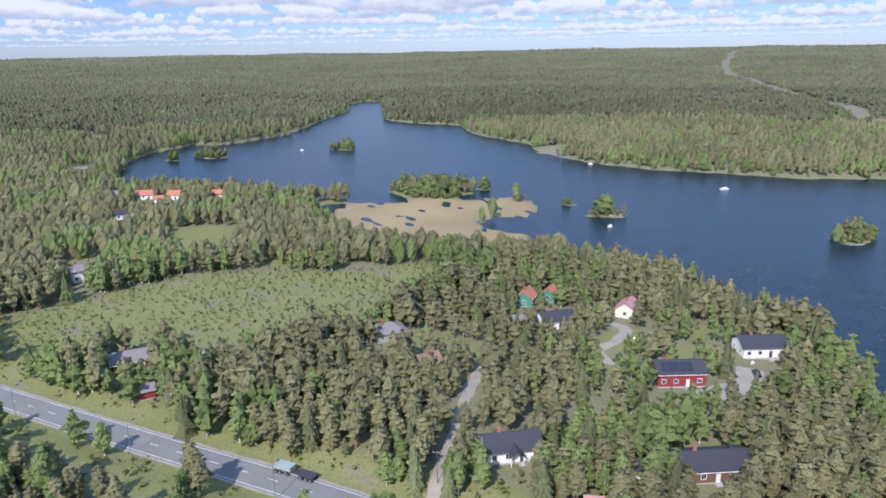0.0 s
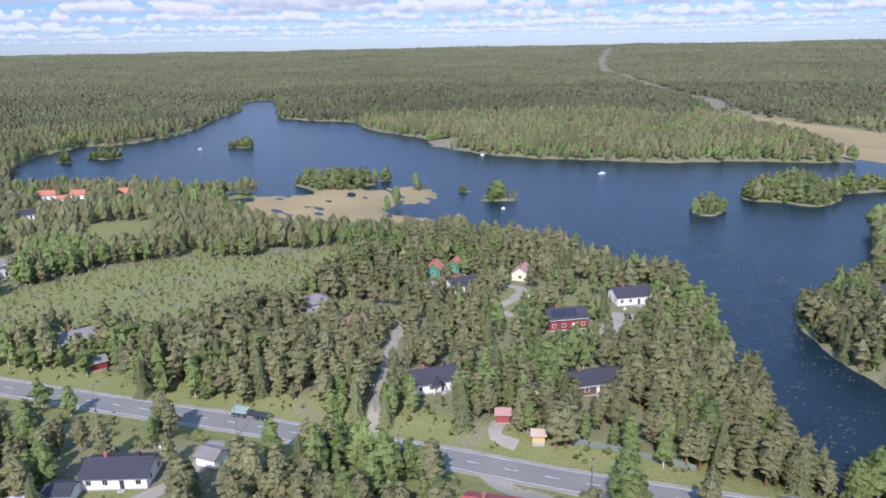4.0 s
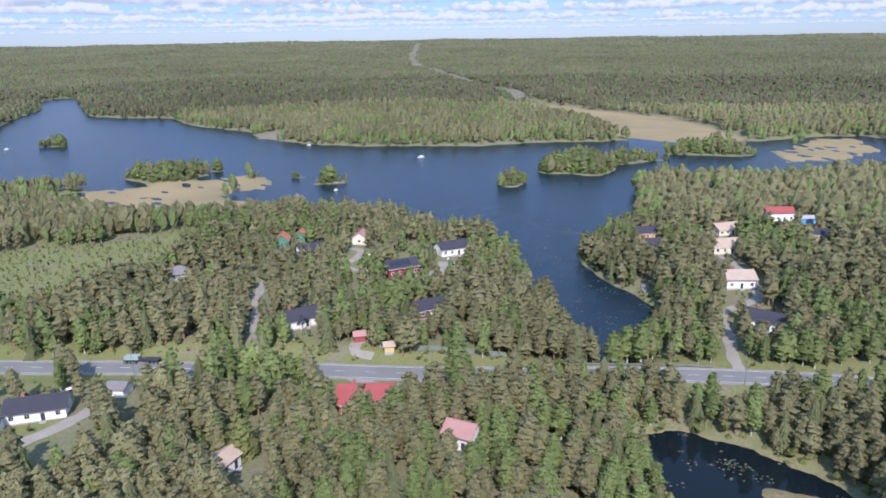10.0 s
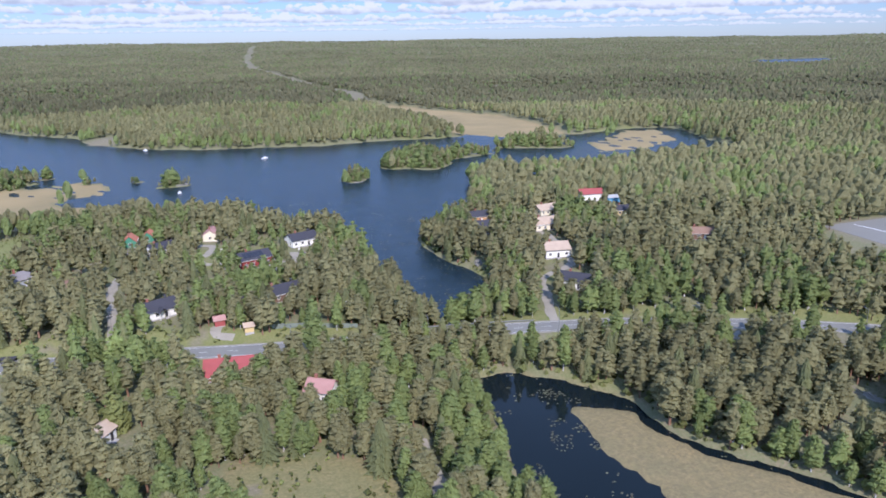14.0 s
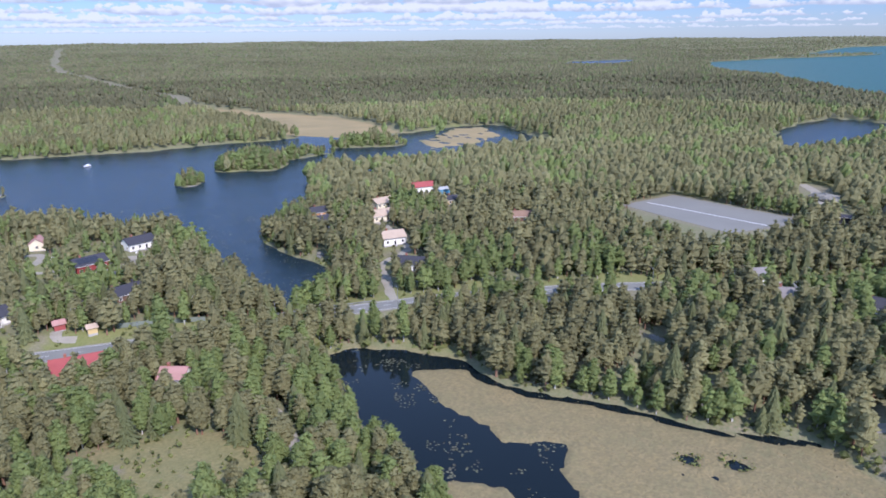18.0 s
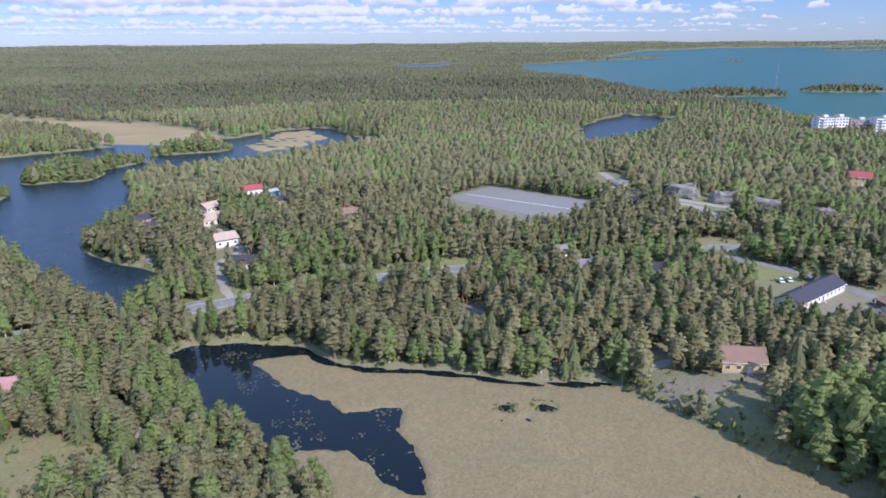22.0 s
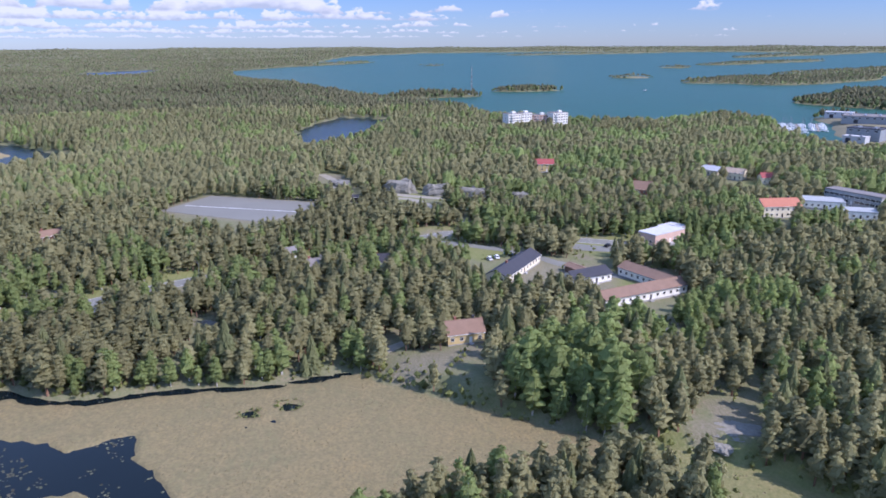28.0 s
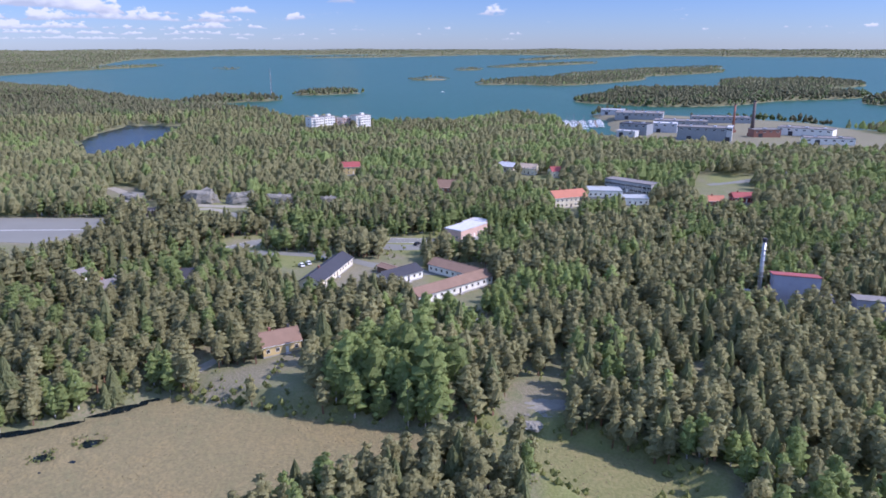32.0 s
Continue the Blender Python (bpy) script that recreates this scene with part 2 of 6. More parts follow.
def water_material(name, color, wave, strength, rough, spec=0.26):
    m = material(name, color, rough, [c * 0.85 for c in color], 0.01, 0.05, spec=spec)
    n, l = m.node_tree.nodes, m.node_tree.links
    b = n["Principled BSDF"]
    b.inputs["IOR"].default_value = 1.33
    geo = n.new("ShaderNodeNewGeometry")
    t1, t2 = n.new("ShaderNodeTexNoise"), n.new("ShaderNodeTexNoise")
    for t, s in ((t1, wave), (t2, wave * 0.13)):
        t.inputs["Scale"].default_value, t.inputs["Detail"].default_value = s, 5
        l.new(geo.outputs["Position"], t.inputs["Vector"])
    mul = n.new("ShaderNodeMath")
    mul.operation = "MULTIPLY"
    l.new(t1.outputs["Fac"], mul.inputs[0])
    l.new(t2.outputs["Fac"], mul.inputs[1])
    bp = n.new("ShaderNodeBump")
    bp.inputs["Strength"].default_value, bp.inputs["Distance"].default_value = strength, 0.6
    l.new(mul.outputs[0], bp.inputs["Height"])
    l.new(bp.outputs[0], b.inputs["Normal"])
    return m


WATER_LAKE = water_material("lake_water", (0.009, 0.022, 0.031), 0.7, 1.0, 0.22, 0.18)
WATER_SEA = water_material("sea_water", (0.017, 0.078, 0.055), 0.35, 1.0, 0.28, 0.04)
WATER_POND = water_material("pond_water", (0.006, 0.011, 0.013), 0.5, 0.08, 0.06)

# ---------------------------------------------------------------- plan of the land
CX, CY = -40.0, -100.0
LAKE = [(-235, 500), (-268, 590), (-284, 640), (-288, 693), (-265, 761), (-229, 763), (-199, 811), (-185, 836), (-171, 927), (-166, 1050),
        (-148, 1140), (-165, 1309), (-140, 1400), (-106, 1365), (-79, 1009), (-30, 953), (25, 923), (34, 832), (55, 786), (91, 723),
        (89, 666), (131, 591), (165, 561), (221, 532), (261, 508), (315, 503), (390, 472), (412, 478), (430, 432)]
LAKE_E = [(490, 408), (560, 408), (612, 386), (596, 340), (562, 300), (548, 253), (487, 222), (470, 250), (399, 251), (350, 256),
          (307, 280), (300, 308), (265, 287), (240, 255), (205, 213), (170, 192), (152, 187), (145, 168), (142, 150), (142, 134),
          (141, 117), (134, 107), (118, 96), (104, 88), (95, 83), (93, 92), (102, 117), (107, 137), (110, 158), (117, 178),
          (126, 224), (112, 243), (92, 280), (68, 304), (48, 320), (20, 324), (-1, 330), (-23, 344), (-53, 360), (-75, 412),
          (-80, 440), (-62, 456), (-66, 470), (-94, 458), (-147, 482), (-188, 491)]
LAKE = LAKE + LAKE_E
POND = [(77, 50), (90, 47), (99, 34), (105, 16), (103, 7), (95, 16), (88, 21), (86, 11), (80, -1), (79, -16), (76, -25), (87, -38),
        (79, -39), (74, -42), (69, -50), (60, -58), (52, -62), (53, -50), (58, -42), (60, -36), (56, -27), (50, -18), (53, 0), (66, 22), (71, 42)]
CANAL = [(104, 12), (99, 0), (100, -14), (106, -28), (110, -42), (112, -59), (118, -72), (124, -84)]
BAY = [(690, 104), (800, 112), (915, 96), (890, 66), (880, 29), (770, 14), (640, 20), (560, 44)]
FAR_BAY = [(2000, 1180), (2300, 1290), (2520, 1180), (2380, 1060), (2113, 1023)]
SEA = [(2442, 847), (1983, 636), (1706, 394), (1308, 166), (1180, 71), (1017, -72), (927, -88), (820, -194), (803, -296), (899, -403), (851, -444), (783, -432), (696, -419), (687, -462), (760, -495), (914, -535), (953, -580), (880, -640), (839, -700), (740, -760), (676, -775), (600, -840), (420, -1100), (300, -1500), (700, -2900), (2000, -3500), (3050, -2750), (3750, -1900), (4150, -1000), (4250, -300), (4130, 350), (3750, 700), (3300, 720), (2900, 690)]
REEDS = [[(-69, 411), (-65, 443), (-52, 454), (-30, 448), (-16, 462), (17, 453), (36, 463), (48, 462), (60, 433), (52, 402), (32, 404),
          (18, 391), (24, 377), (44, 364), (47, 318), (0, 325), (-40, 350)],
         [(463, 360), (500, 372), (556, 395), (588, 378), (542, 318), (476, 302), (428, 314)]]
MARSH = [(77, 50), (91, 47.2), (100, 34), (106, 16), (100.8, 1), (101.6, -14), (107.6, -28.5), (111.6, -42.5), (113.6, -59.5), (119.6, -72.5), (124.6, -85), (118, -98), (107, -122), (96, -146), (90, -161),
         (82, -190), (69, -206), (53, -212), (50, -190), (72, -176), (74, -160), (70, -146), (66, -129), (58, -113), (44, -100), (28, -84), (28, -60), (44, -40),
         (48, -18), (51, 0), (64, 22)]
MARSH_N = [(512, 890), (535, 777), (540, 704), (560, 568), (530, 500), (500, 408), (420, 436), (404, 493), (430, 566), (450, 688), (480, 800)]
MEADOW = [(-126, 188), (-158, 232), (-140, 255), (-113, 282), (-77, 295), (-35, 293), (-6, 306), (6, 280), (-13, 250), (-25, 220), (-44, 206), (-66, 208), (-92, 210), (-112, 196)]
FIELD = [(-150, 367), (-112, 377), (-90, 320), (-114, 304)]
CLEARING = [(-8, 28), (1, 38), (14, 36), (27, 26), (30, 12), (24, -6), (4, 0)]
GLADE = [(29, -164), (70, -178), (63, -196), (62, -212), (55, -222), (15, -192)]
PITCH = [(300, 60), (341, 48), (325, -30), (278, -7)]
POWERLINE = [(480, 800), (543, 960), (621, 1205), (719, 1622), (800, 1960), (954, 2468), (1282, 3264), (1600, 4000)]
# islands: centre, half-axes, turn in degrees
ISLANDS = [(-7, 477, 27, 20, -15), (29, 491, 6, 5, 0), (78, 435, 5, 4, 0), (97, 404, 13, 6, -10), (203, 341, 11, 8, 10), (-97, 712, 13, 9, 0),
           (-215, 670, 15, 9, 0), (-247, 655, 8, 6, 0), (278, 373, 34, 27, 50), (322, 374, 36, 7, -5), (412, 378, 36, 16, -35), (50, 445, 7, 4, 0),
           (1310, 12, 95, 46, -62), (1500, -176, 75, 40, -60), (2085, -492, 62, 36, -70), (2700, -745, 60, 36, -70), (1930, -880, 330, 140, -60),
           (1260, -930, 330, 190, -70), (1600, -1330, 330, 160, -45), (1090, -1330, 330, 120, -60), (2350, -1350, 420, 150, -60), (3000, -1150, 320, 60, -65),
           (2964, 634, 310, 45, -33), (2890, 177, 50, 20, -70), (4000, -600, 520, 60, -78), (3700, -1650, 520, 90, -62), (905, 80, 12, 12, 0)]
WORKS = [(455, -600), (510, -500), (605, -415), (700, -425), (900, -520), (945, -580), (840, -690), (700, -765), (520, -720)]
# open ground among the trees: x, y, radius, cover (0 grass, 1 bare)
OPEN = [(124, -107, 10, 1), (133, -120, 8, 1), (208, -152, 25, 1), (238, -122, 13, 0), (256, -172, 13, 0), (274, -96, 11, 1), (428, -4, 14, 1), (362, -62, 18, 0), (365, -100, 14, 0),
        (358, -402, 13, 0), (97, -189, 9, 1), (92, -181, 6, 1), (96, -203, 6, 0), (402, -285, 20, 0), (160, 18, 8, 1), (178, -8, 8, 1), (152, -184, 7, 1), (187, -40, 7, 1), (78, 198, 9, 0), (56, 206, 11, 0), (50, 190, 7, 0), (75, 177, 5, 1), (-9, 212, 9, 0), (6, 199, 7, 0), (84, 214, 6, 0),
        (-14, 206, 8, 0), (-72, 203, 9, 1), (38, 232, 7, 0), (165, 100, 8, 1), (185, 170, 9, 0), (212, 160, 10, 0), (258, 160, 10, 0), (160, 88, 8, 0), (-60, 104, 8, 0), (-175, 420, 14, 1), (-160, 300, 14, 0)]
MAIN_ROAD = [(-420, 330), (-260, 250), (-150, 193), (-107, 171), (-65, 150), (-37, 136.5), (-12, 123.5), (12, 111.5), (35, 98.5), (62, 85), (90, 72), (118, 57), (150, 36), (190, 0),
             (232, -50), (262, -84), (280, -112), (272, -150), (262, -200), (268, -260), (300, -330)]


def inside(poly, x, y):
    """Distance to the outline: positive inside, negative outside."""
    p = np.array(poly, float)
    q = np.roll(p, -1, 0)
    best, odd = np.full(x.shape, 1e18), np.zeros(x.shape, bool)
    for (ax, ay), (bx, by) in zip(p, q):
        ex, ey = bx - ax, by - ay
        t = np.clip(((x - ax) * ex + (y - ay) * ey) / (ex * ex + ey * ey), 0, 1)
        best = np.minimum(best, (x - ax - t * ex) ** 2 + (y - ay - t * ey) ** 2)
        cross = (ay > y) != (by > y)
        if ey:
            odd ^= cross & (x < ax + (y - ay) * ex / ey)
    return np.where(odd, 1, -1) * np.sqrt(best)


def near_line(line, x, y):
    best = np.full(x.shape, 1e18)
    for (ax, ay), (bx, by) in zip(line, line[1:]):
        ex, ey = bx - ax, by - ay
        t = np.clip(((x - ax) * ex + (y - ay) * ey) / (ex * ex + ey * ey), 0, 1)
        best = np.minimum(best, (x - ax - t * ex) ** 2 + (y - ay - t * ey) ** 2)
    return np.sqrt(best)


def wob(x, y, size):
    """Smooth noise, about -1 to 1, with features of that size."""
    a, b = x / size, y / size
    return (np.sin(a * 1.9 + 1.3 * np.sin(b * 1.1 + 0.4)) + np.sin(b * 2.3 + 1.7 * np.sin(a * 0.9 + 2.1)) + 0.6 * np.sin(3.7 * a + 2.9 * b + 1.1)
            + 0.6 * np.sin(3.1 * b - 4.3 * a + 0.6)) / 2.6


def rise(x, y):
    """The far land climbs gently to the skyline."""
    return 70 * np.maximum((np.hypot(x - CX, y - CY) - 2000) / 2800, 0) ** 1.6


def island_in(x, y):
    best = np.full(x.shape, -1e9)
    for cx, cy, a, b, turn in ISLANDS:
        c, s = math.cos(radians(turn)), math.sin(radians(turn))
        u, v = (x - cx) * c + (y - cy) * s, (y - cy) * c - (x - cx) * s
        ang = np.arctan2(v / b, u / a)
        rad = 1 + 0.13 * np.sin(3 * ang + cx) + 0.08 * np.sin(5 * ang + cy)
        best = np.maximum(best, (rad - np.hypot(u / a, v / b)) * min(a, b))
    return best


def shore(x, y):
    """Distance from open water: positive on land."""
    r = np.hypot(x - CX, y - CY)
    lake = inside(LAKE, x, y) + wob(x, y, 9) * np.clip(r / 260, 0.5, 4)
    pond = inside(POND, x, y) + wob(x, y, 2.6) * 0.9
    for px, py, pr in ((102.5, -72, 3.0), (97.5, -62.5, 2.8), (94, -70, 1.5), (91, -64, 1.0), (43, -39, 4.2)):
        pond = np.maximum(pond, pr - np.hypot((x - px) * 1.5, y - py) + 0.5 * wob(x, y, 1.2))
    canal = 1.7 - near_line(CANAL, x, y) + wob(x, y, 5) * 0.7
    sea = inside(SEA, x, y) + wob(x, y, 60) * 10
    other = np.maximum(inside(BAY, x, y) + wob(x, y, 22) * 5, inside(FAR_BAY, x, y))
    land = -np.maximum.reduce([lake, pond, canal, sea, other])
    holes = wob(x, y, 7) + 0.7 * wob(x + 50, y, 3)
    for k, reed in enumerate(REEDS):
        land = np.maximum(land, np.minimum(inside(reed, x, y) + wob(x, y, 6) * 2, 1.5) - np.clip(holes - 0.5, 0, 1) * 7)
    return np.maximum(land, island_in(x, y))


def flat(x, y):
    """1 on low wet ground."""
    d = np.maximum.reduce([inside(MARSH, x, y), inside(MARSH_N, x, y), *[inside(q, x, y) for q in REEDS]])
    d = np.where(island_in(x, y) > 0, -9, d)
    return np.clip((d + 5) / 5, 0, 1)


def height(x, y):
    x, y = np.asarray(x, float), np.asarray(y, float)
    d = shore(x, y)
    up = 0.25 + 4.2 * (1 - np.exp(-np.maximum(d, 0) / 14)) + np.clip(d / 60, 0, 1) * (0.5 + 1.0 * wob(x, y, 70)) + np.clip(d / 300, 0, 1) * 5 * wob(x, y, 260)
    up = up + (0.4 - up) * flat(x, y) * np.clip(d / 3, 0, 1)
    p = np.clip(1 + inside(PITCH, x, y) / 25, 0, 1)
    up = up + (8.0 - up) * p * p * (3 - 2 * p)
    w = np.clip(1.6 - near_line(MAIN_ROAD, x, y) / 9, 0, 1)
    up = up + (4.3 - up) * w * w * (3 - 2 * w)
    return np.where(d > 0, up, np.maximum(d * 0.35, -2.5)) + rise(x, y)


def gz(x, y):
    return float(height(np.array([x]), np.array([y]))[0])


def gaps(x, y):
    """Over 0 in the small rocky openings of the forest."""
    g = wob(x, y, 13) + 0.7 * wob(x + 40, y - 10, 5.5) - 1.0
    return np.where(np.hypot(x - CX, y - CY) < 520, g, -1) - 2 * flat(x, y)


def mesh_of(name, verts, faces, mats=(), mat_index=None, smooth=False):
    me = bpy.data.meshes.new(name)
    verts = np.asarray(verts, np.float32)
    faces = np.asarray(faces, np.int32)
    k = faces.shape[1]
    me.vertices.add(len(verts))
    me.vertices.foreach_set("co", verts.ravel())
    me.loops.add(faces.size)
    me.loops.foreach_set("vertex_index", faces.ravel())
    me.polygons.add(len(faces))
    me.polygons.foreach_set("loop_start", np.arange(0, faces.size, k, dtype=np.int32))
    me.polygons.foreach_set("use_smooth", np.full(len(faces), smooth))
    for m in mats:
        me.materials.append(m)
    if mat_index is not None:
        me.polygons.foreach_set("material_index", np.asarray(mat_index, np.int32))
    me.update(calc_edges=True)
    return me


def polar(radii, angles):
    """Grid of rings and spokes round the middle of the plan: x, y and quads."""
    R, A = np.meshgrid(radii, angles, indexing="ij")
    x, y = CX + R * np.sin(A), CY + R * np.cos(A)
    nr, na = R.shape
    i, j = np.meshgrid(np.arange(nr - 1), np.arange(na - 1), indexing="ij")
    q = np.stack([i * na + j, i * na + j + 1, (i + 1) * na + j + 1, (i + 1) * na + j], -1).reshape(-1, 4)[:, ::-1]
    return x.ravel(), y.ravel(), q


# spokes: fine from west-north-west round to south-south-east, coarse behind
ANG = np.radians(np.r_[np.arange(-52, 172, 0.5), np.arange(172, 308.1, 3.4)])
ANG[-1] = ANG[0] + 2 * math.pi
RAD = np.r_[0.5, 25, np.geomspace(45, 4850, 340)]
gx, gy, gq = polar(RAD, ANG)
gh = height(gx, gy)
ground = tagged(new("ground", mesh_of("ground", np.stack([gx, gy, gh], 1), gq, [GROUND], smooth=True)),
                "forest floor, grass, straw-coloured marsh and bare rock", "ground", kind="structure")
gd = shore(gx, gy)
flatness = flat(gx, gy)
grass = np.clip(np.maximum.reduce([inside(MEADOW, gx, gy), inside(FIELD, gx, gy) + 1, inside(CLEARING, gx, gy) + 2, inside(GLADE, gx, gy), 18 - near_line(MAIN_ROAD, gx, gy) + 3 * wob(gx, gy, 11)]) / 4, 0, 1)
grass = np.maximum(grass, np.clip(wob(gx, gy, 33) * 1.6 - 0.5, 0, 1) * (np.hypot(gx - CX, gy - CY) < 900))
reed = np.clip((np.maximum.reduce([inside(MARSH, gx, gy), *[inside(q, gx, gy) for q in REEDS]]) - 0.2 + 0.8 * wob(gx, gy, 5)) / 1.5, 0, 1) * (island_in(gx, gy) < 0)
reed = np.maximum(reed, np.clip((inside(MARSH_N, gx, gy) + 6 * wob(gx, gy, 30)) / 6, 0, 1))
bare = np.clip((inside(PITCH, gx, gy) + 5) / 3, 0, 1) * 0.8
bare = np.maximum(bare, np.clip(16 - near_line(POWERLINE, gx, gy) + 9 * wob(gx, gy, 40), 0, 1) * 0.7)
wet_meadow = (gy < -168) & (gx > 40) & (gx < 110)
reed, grass = np.where(wet_meadow, reed * 0.35, reed), np.where(wet_meadow & (flatness > 0), 0.9, grass)
for ox, oy, rad, kind in OPEN:
    k = np.clip((rad - np.hypot(gx - ox, gy - oy) + 2.5 * wob(gx, gy, 6)) / 3, 0, 1)
    if kind:
        bare = np.maximum(bare, 0.75 * k)
    else:
        grass = np.maximum(grass, k)
bare = np.maximum(bare, np.clip((gaps(gx, gy) + 0.1) * 4, 0, 0.75) * (gd > 6))
bare = np.maximum(bare, np.clip((inside(WORKS, gx, gy) - 8) / 6, 0, 0.7))
reed = np.maximum(reed, np.clip(inside(CLEARING, gx, gy) + 1 + 3 * wob(gx, gy, 7), 0, 0.6))
far_open = (np.hypot(gx - CX, gy - CY) < 3200) * np.clip(wob(gx, gy, 120) + wob(gx + 900, gy, 47) - 1.25, 0, 1) * 3 * (np.hypot(gx - CX, gy - CY) > 700)
bare = np.maximum(bare, np.clip(far_open, 0, 0.8))
dry = np.clip(np.maximum.reduce([inside(MARSH_N, gx, gy), *[inside(q, gx, gy) for q in REEDS]]) / 4 + 1, 0, 1)
layer = ground.data.color_attributes.new("cover", "FLOAT_COLOR", "POINT")
layer.data.foreach_set("color", np.stack([grass, reed, bare, dry], 1).astype(np.float32).ravel())


def water_sheet(name, mat, label, radii, angles, keep):
    x, y, q = polar(radii, angles)
    k = keep(x, y)
    q = q[k[q].any(1)]
    used = np.unique(q)
    remap = np.zeros(len(x), np.int64)
    remap[used] = np.arange(len(used))
    z = rise(x, y)
    return tagged(new(name, mesh_of(name, np.stack([x, y, z], 1)[used], remap[q], [mat], smooth=True)), label, "water", kind="structure")


wr, wa = np.geomspace(60, 4850, 130), np.radians(np.arange(-60, 200, 1.5))
water_sheet("water_pond", WATER_POND, "dark still pond water with floating leaves", np.geomspace(60, 320, 60), wa,
            lambda x, y: np.maximum.reduce([inside(POND, x, y), 3 - near_line(CANAL, x, y), 9 - np.hypot(x - 98, y + 67)]) > -9)
water_sheet("water_lake", WATER_LAKE, "deep blue rippled lake water", wr, wa,
            lambda x, y: np.maximum(inside(LAKE, x, y), np.maximum(inside(BAY, x, y), inside(FAR_BAY, x, y))) > -14)
water_sheet("water_sea", WATER_SEA, "teal sea water with a light chop", wr, np.radians(np.arange(0, 240, 1.5)), lambda x, y: inside(SEA, x, y) > -20)


# ---------------------------------------------------------------- geometry helper
class Geo:
    """Vertices and faces of one part."""

    def __init__(self):
        self.v, self.f = [], []

    def add(self, verts, faces):
        n = len(self.v)
        self.v += [tuple(p) for p in verts]
        self.f += [tuple(n + i for i in q) for q in faces]
        return self

    def box(self, cx, cy, cz, sx, sy, sz, taper=1.0):
        a, b, c = sx / 2, sy / 2, sz / 2
        v = [(cx + i * a * (taper if k > 0 else 1), cy + j * b * (taper if k > 0 else 1), cz + k * c) for k in (-1, 1) for i, j in ((-1, -1), (1, -1), (1, 1), (-1, 1))]
        return self.add(v, [(3, 2, 1, 0), (4, 5, 6, 7), (0, 1, 5, 4), (1, 2, 6, 5), (2, 3, 7, 6), (3, 0, 4, 7)])

    def tube(self, p0, p1, r0, r1, n=8):
        a, b = Vector(p0), Vector(p1)
        m = (b - a).to_track_quat("Z", "Y").to_matrix()
        ring = [m @ Vector((math.cos(6.28318 * i / n), math.sin(6.28318 * i / n), 0)) for i in range(n)]
        v = [a + q * r0 for q in ring] + [b + q * r1 for q in ring]
        f = [(i, (i + 1) % n, n + (i + 1) % n, n + i) for i in range(n)] + [tuple(range(n))[::-1], tuple(range(n, 2 * n))]
        return self.add(v, f)

    def slab(self, quad, thick):
        """A quad given by four corners, thickened downwards along its normal."""
        q = [Vector(p) for p in quad]
        nrm = (q[1] - q[0]).cross(q[3] - q[0]).normalized() * thick
        return self.add(q + [p - nrm for p in q], [(0, 1, 2, 3), (7, 6, 5, 4), (0, 4, 5, 1), (1, 5, 6, 2), (2, 6, 7, 3), (3, 7, 4, 0)])


def part(name, g, mat, parent=None, label="", smooth=False, at=None):
    if isinstance(g, Geo):
        me = bpy.data.meshes.new(name)
        me.from_pydata(g.v, [], g.f)
        me.materials.append(mat)
        if smooth:
            me.polygons.foreach_set("use_smooth", np.ones(len(me.polygons), bool))
    else:
        me = g
    ob = new(name, me)
    ob.parent = parent
    if at is not None:
        ob.matrix_basis = at
    return tagged(ob, label)


def thing(name, m, label, category, group=""):
    e = new(name)
    e.matrix_basis = m
    return tagged(e, label, category, group)


# ---------------------------------------------------------------- roads
def smooth_line(line, step):
    p = np.array(line, float)
    out = []
    for i in range(len(p) - 1):
        p0, p1, p2, p3 = p[max(i - 1, 0)], p[i], p[i + 1], p[min(i + 2, len(p) - 1)]
        for t in np.linspace(0, 1, max(2, int(np.hypot(*(p2 - p1)) / step)), endpoint=False):
            out.append(0.5 * (2 * p1 + (p2 - p0) * t + (2 * p0 - 5 * p1 + 4 * p2 - p3) * t * t + (3 * p1 - p0 - 3 * p2 + p3) * t ** 3))
    return np.array(out + [p[-1]])


def strip(line, left, right, lift, ragged=0.0):
    t = np.gradient(line, axis=0)
    t /= np.linalg.norm(t, axis=1)[:, None]
    nrm = np.stack([-t[:, 1], t[:, 0]], 1)
    k = 5
    rows = []
    for j in range(k):
        off = left + (right - left) * j / (k - 1)
        if ragged and j in (0, k - 1):
            off = off + ragged * wob(line[:, 0] + 31 * j, line[:, 1], 3.0)
        rows.append(line + nrm * np.reshape(off, (-1, 1)))
    pts = np.stack(rows, 1)
    z = height(pts[..., 0].ravel(), pts[..., 1].ravel()).reshape(pts.shape[:2])
    z = np.maximum(z, 0.3) + lift
    v = np.concatenate([pts, z[..., None]], -1).reshape(-1, 3)
    n = len(line)
    i, j = np.meshgrid(np.arange(n - 1), np.arange(k - 1), indexing="ij")
    q = np.stack([i * k + j, (i + 1) * k + j, (i + 1) * k + j + 1, i * k + j + 1], -1).reshape(-1, 4)
    return v, q[:, ::-1] if left < right else q


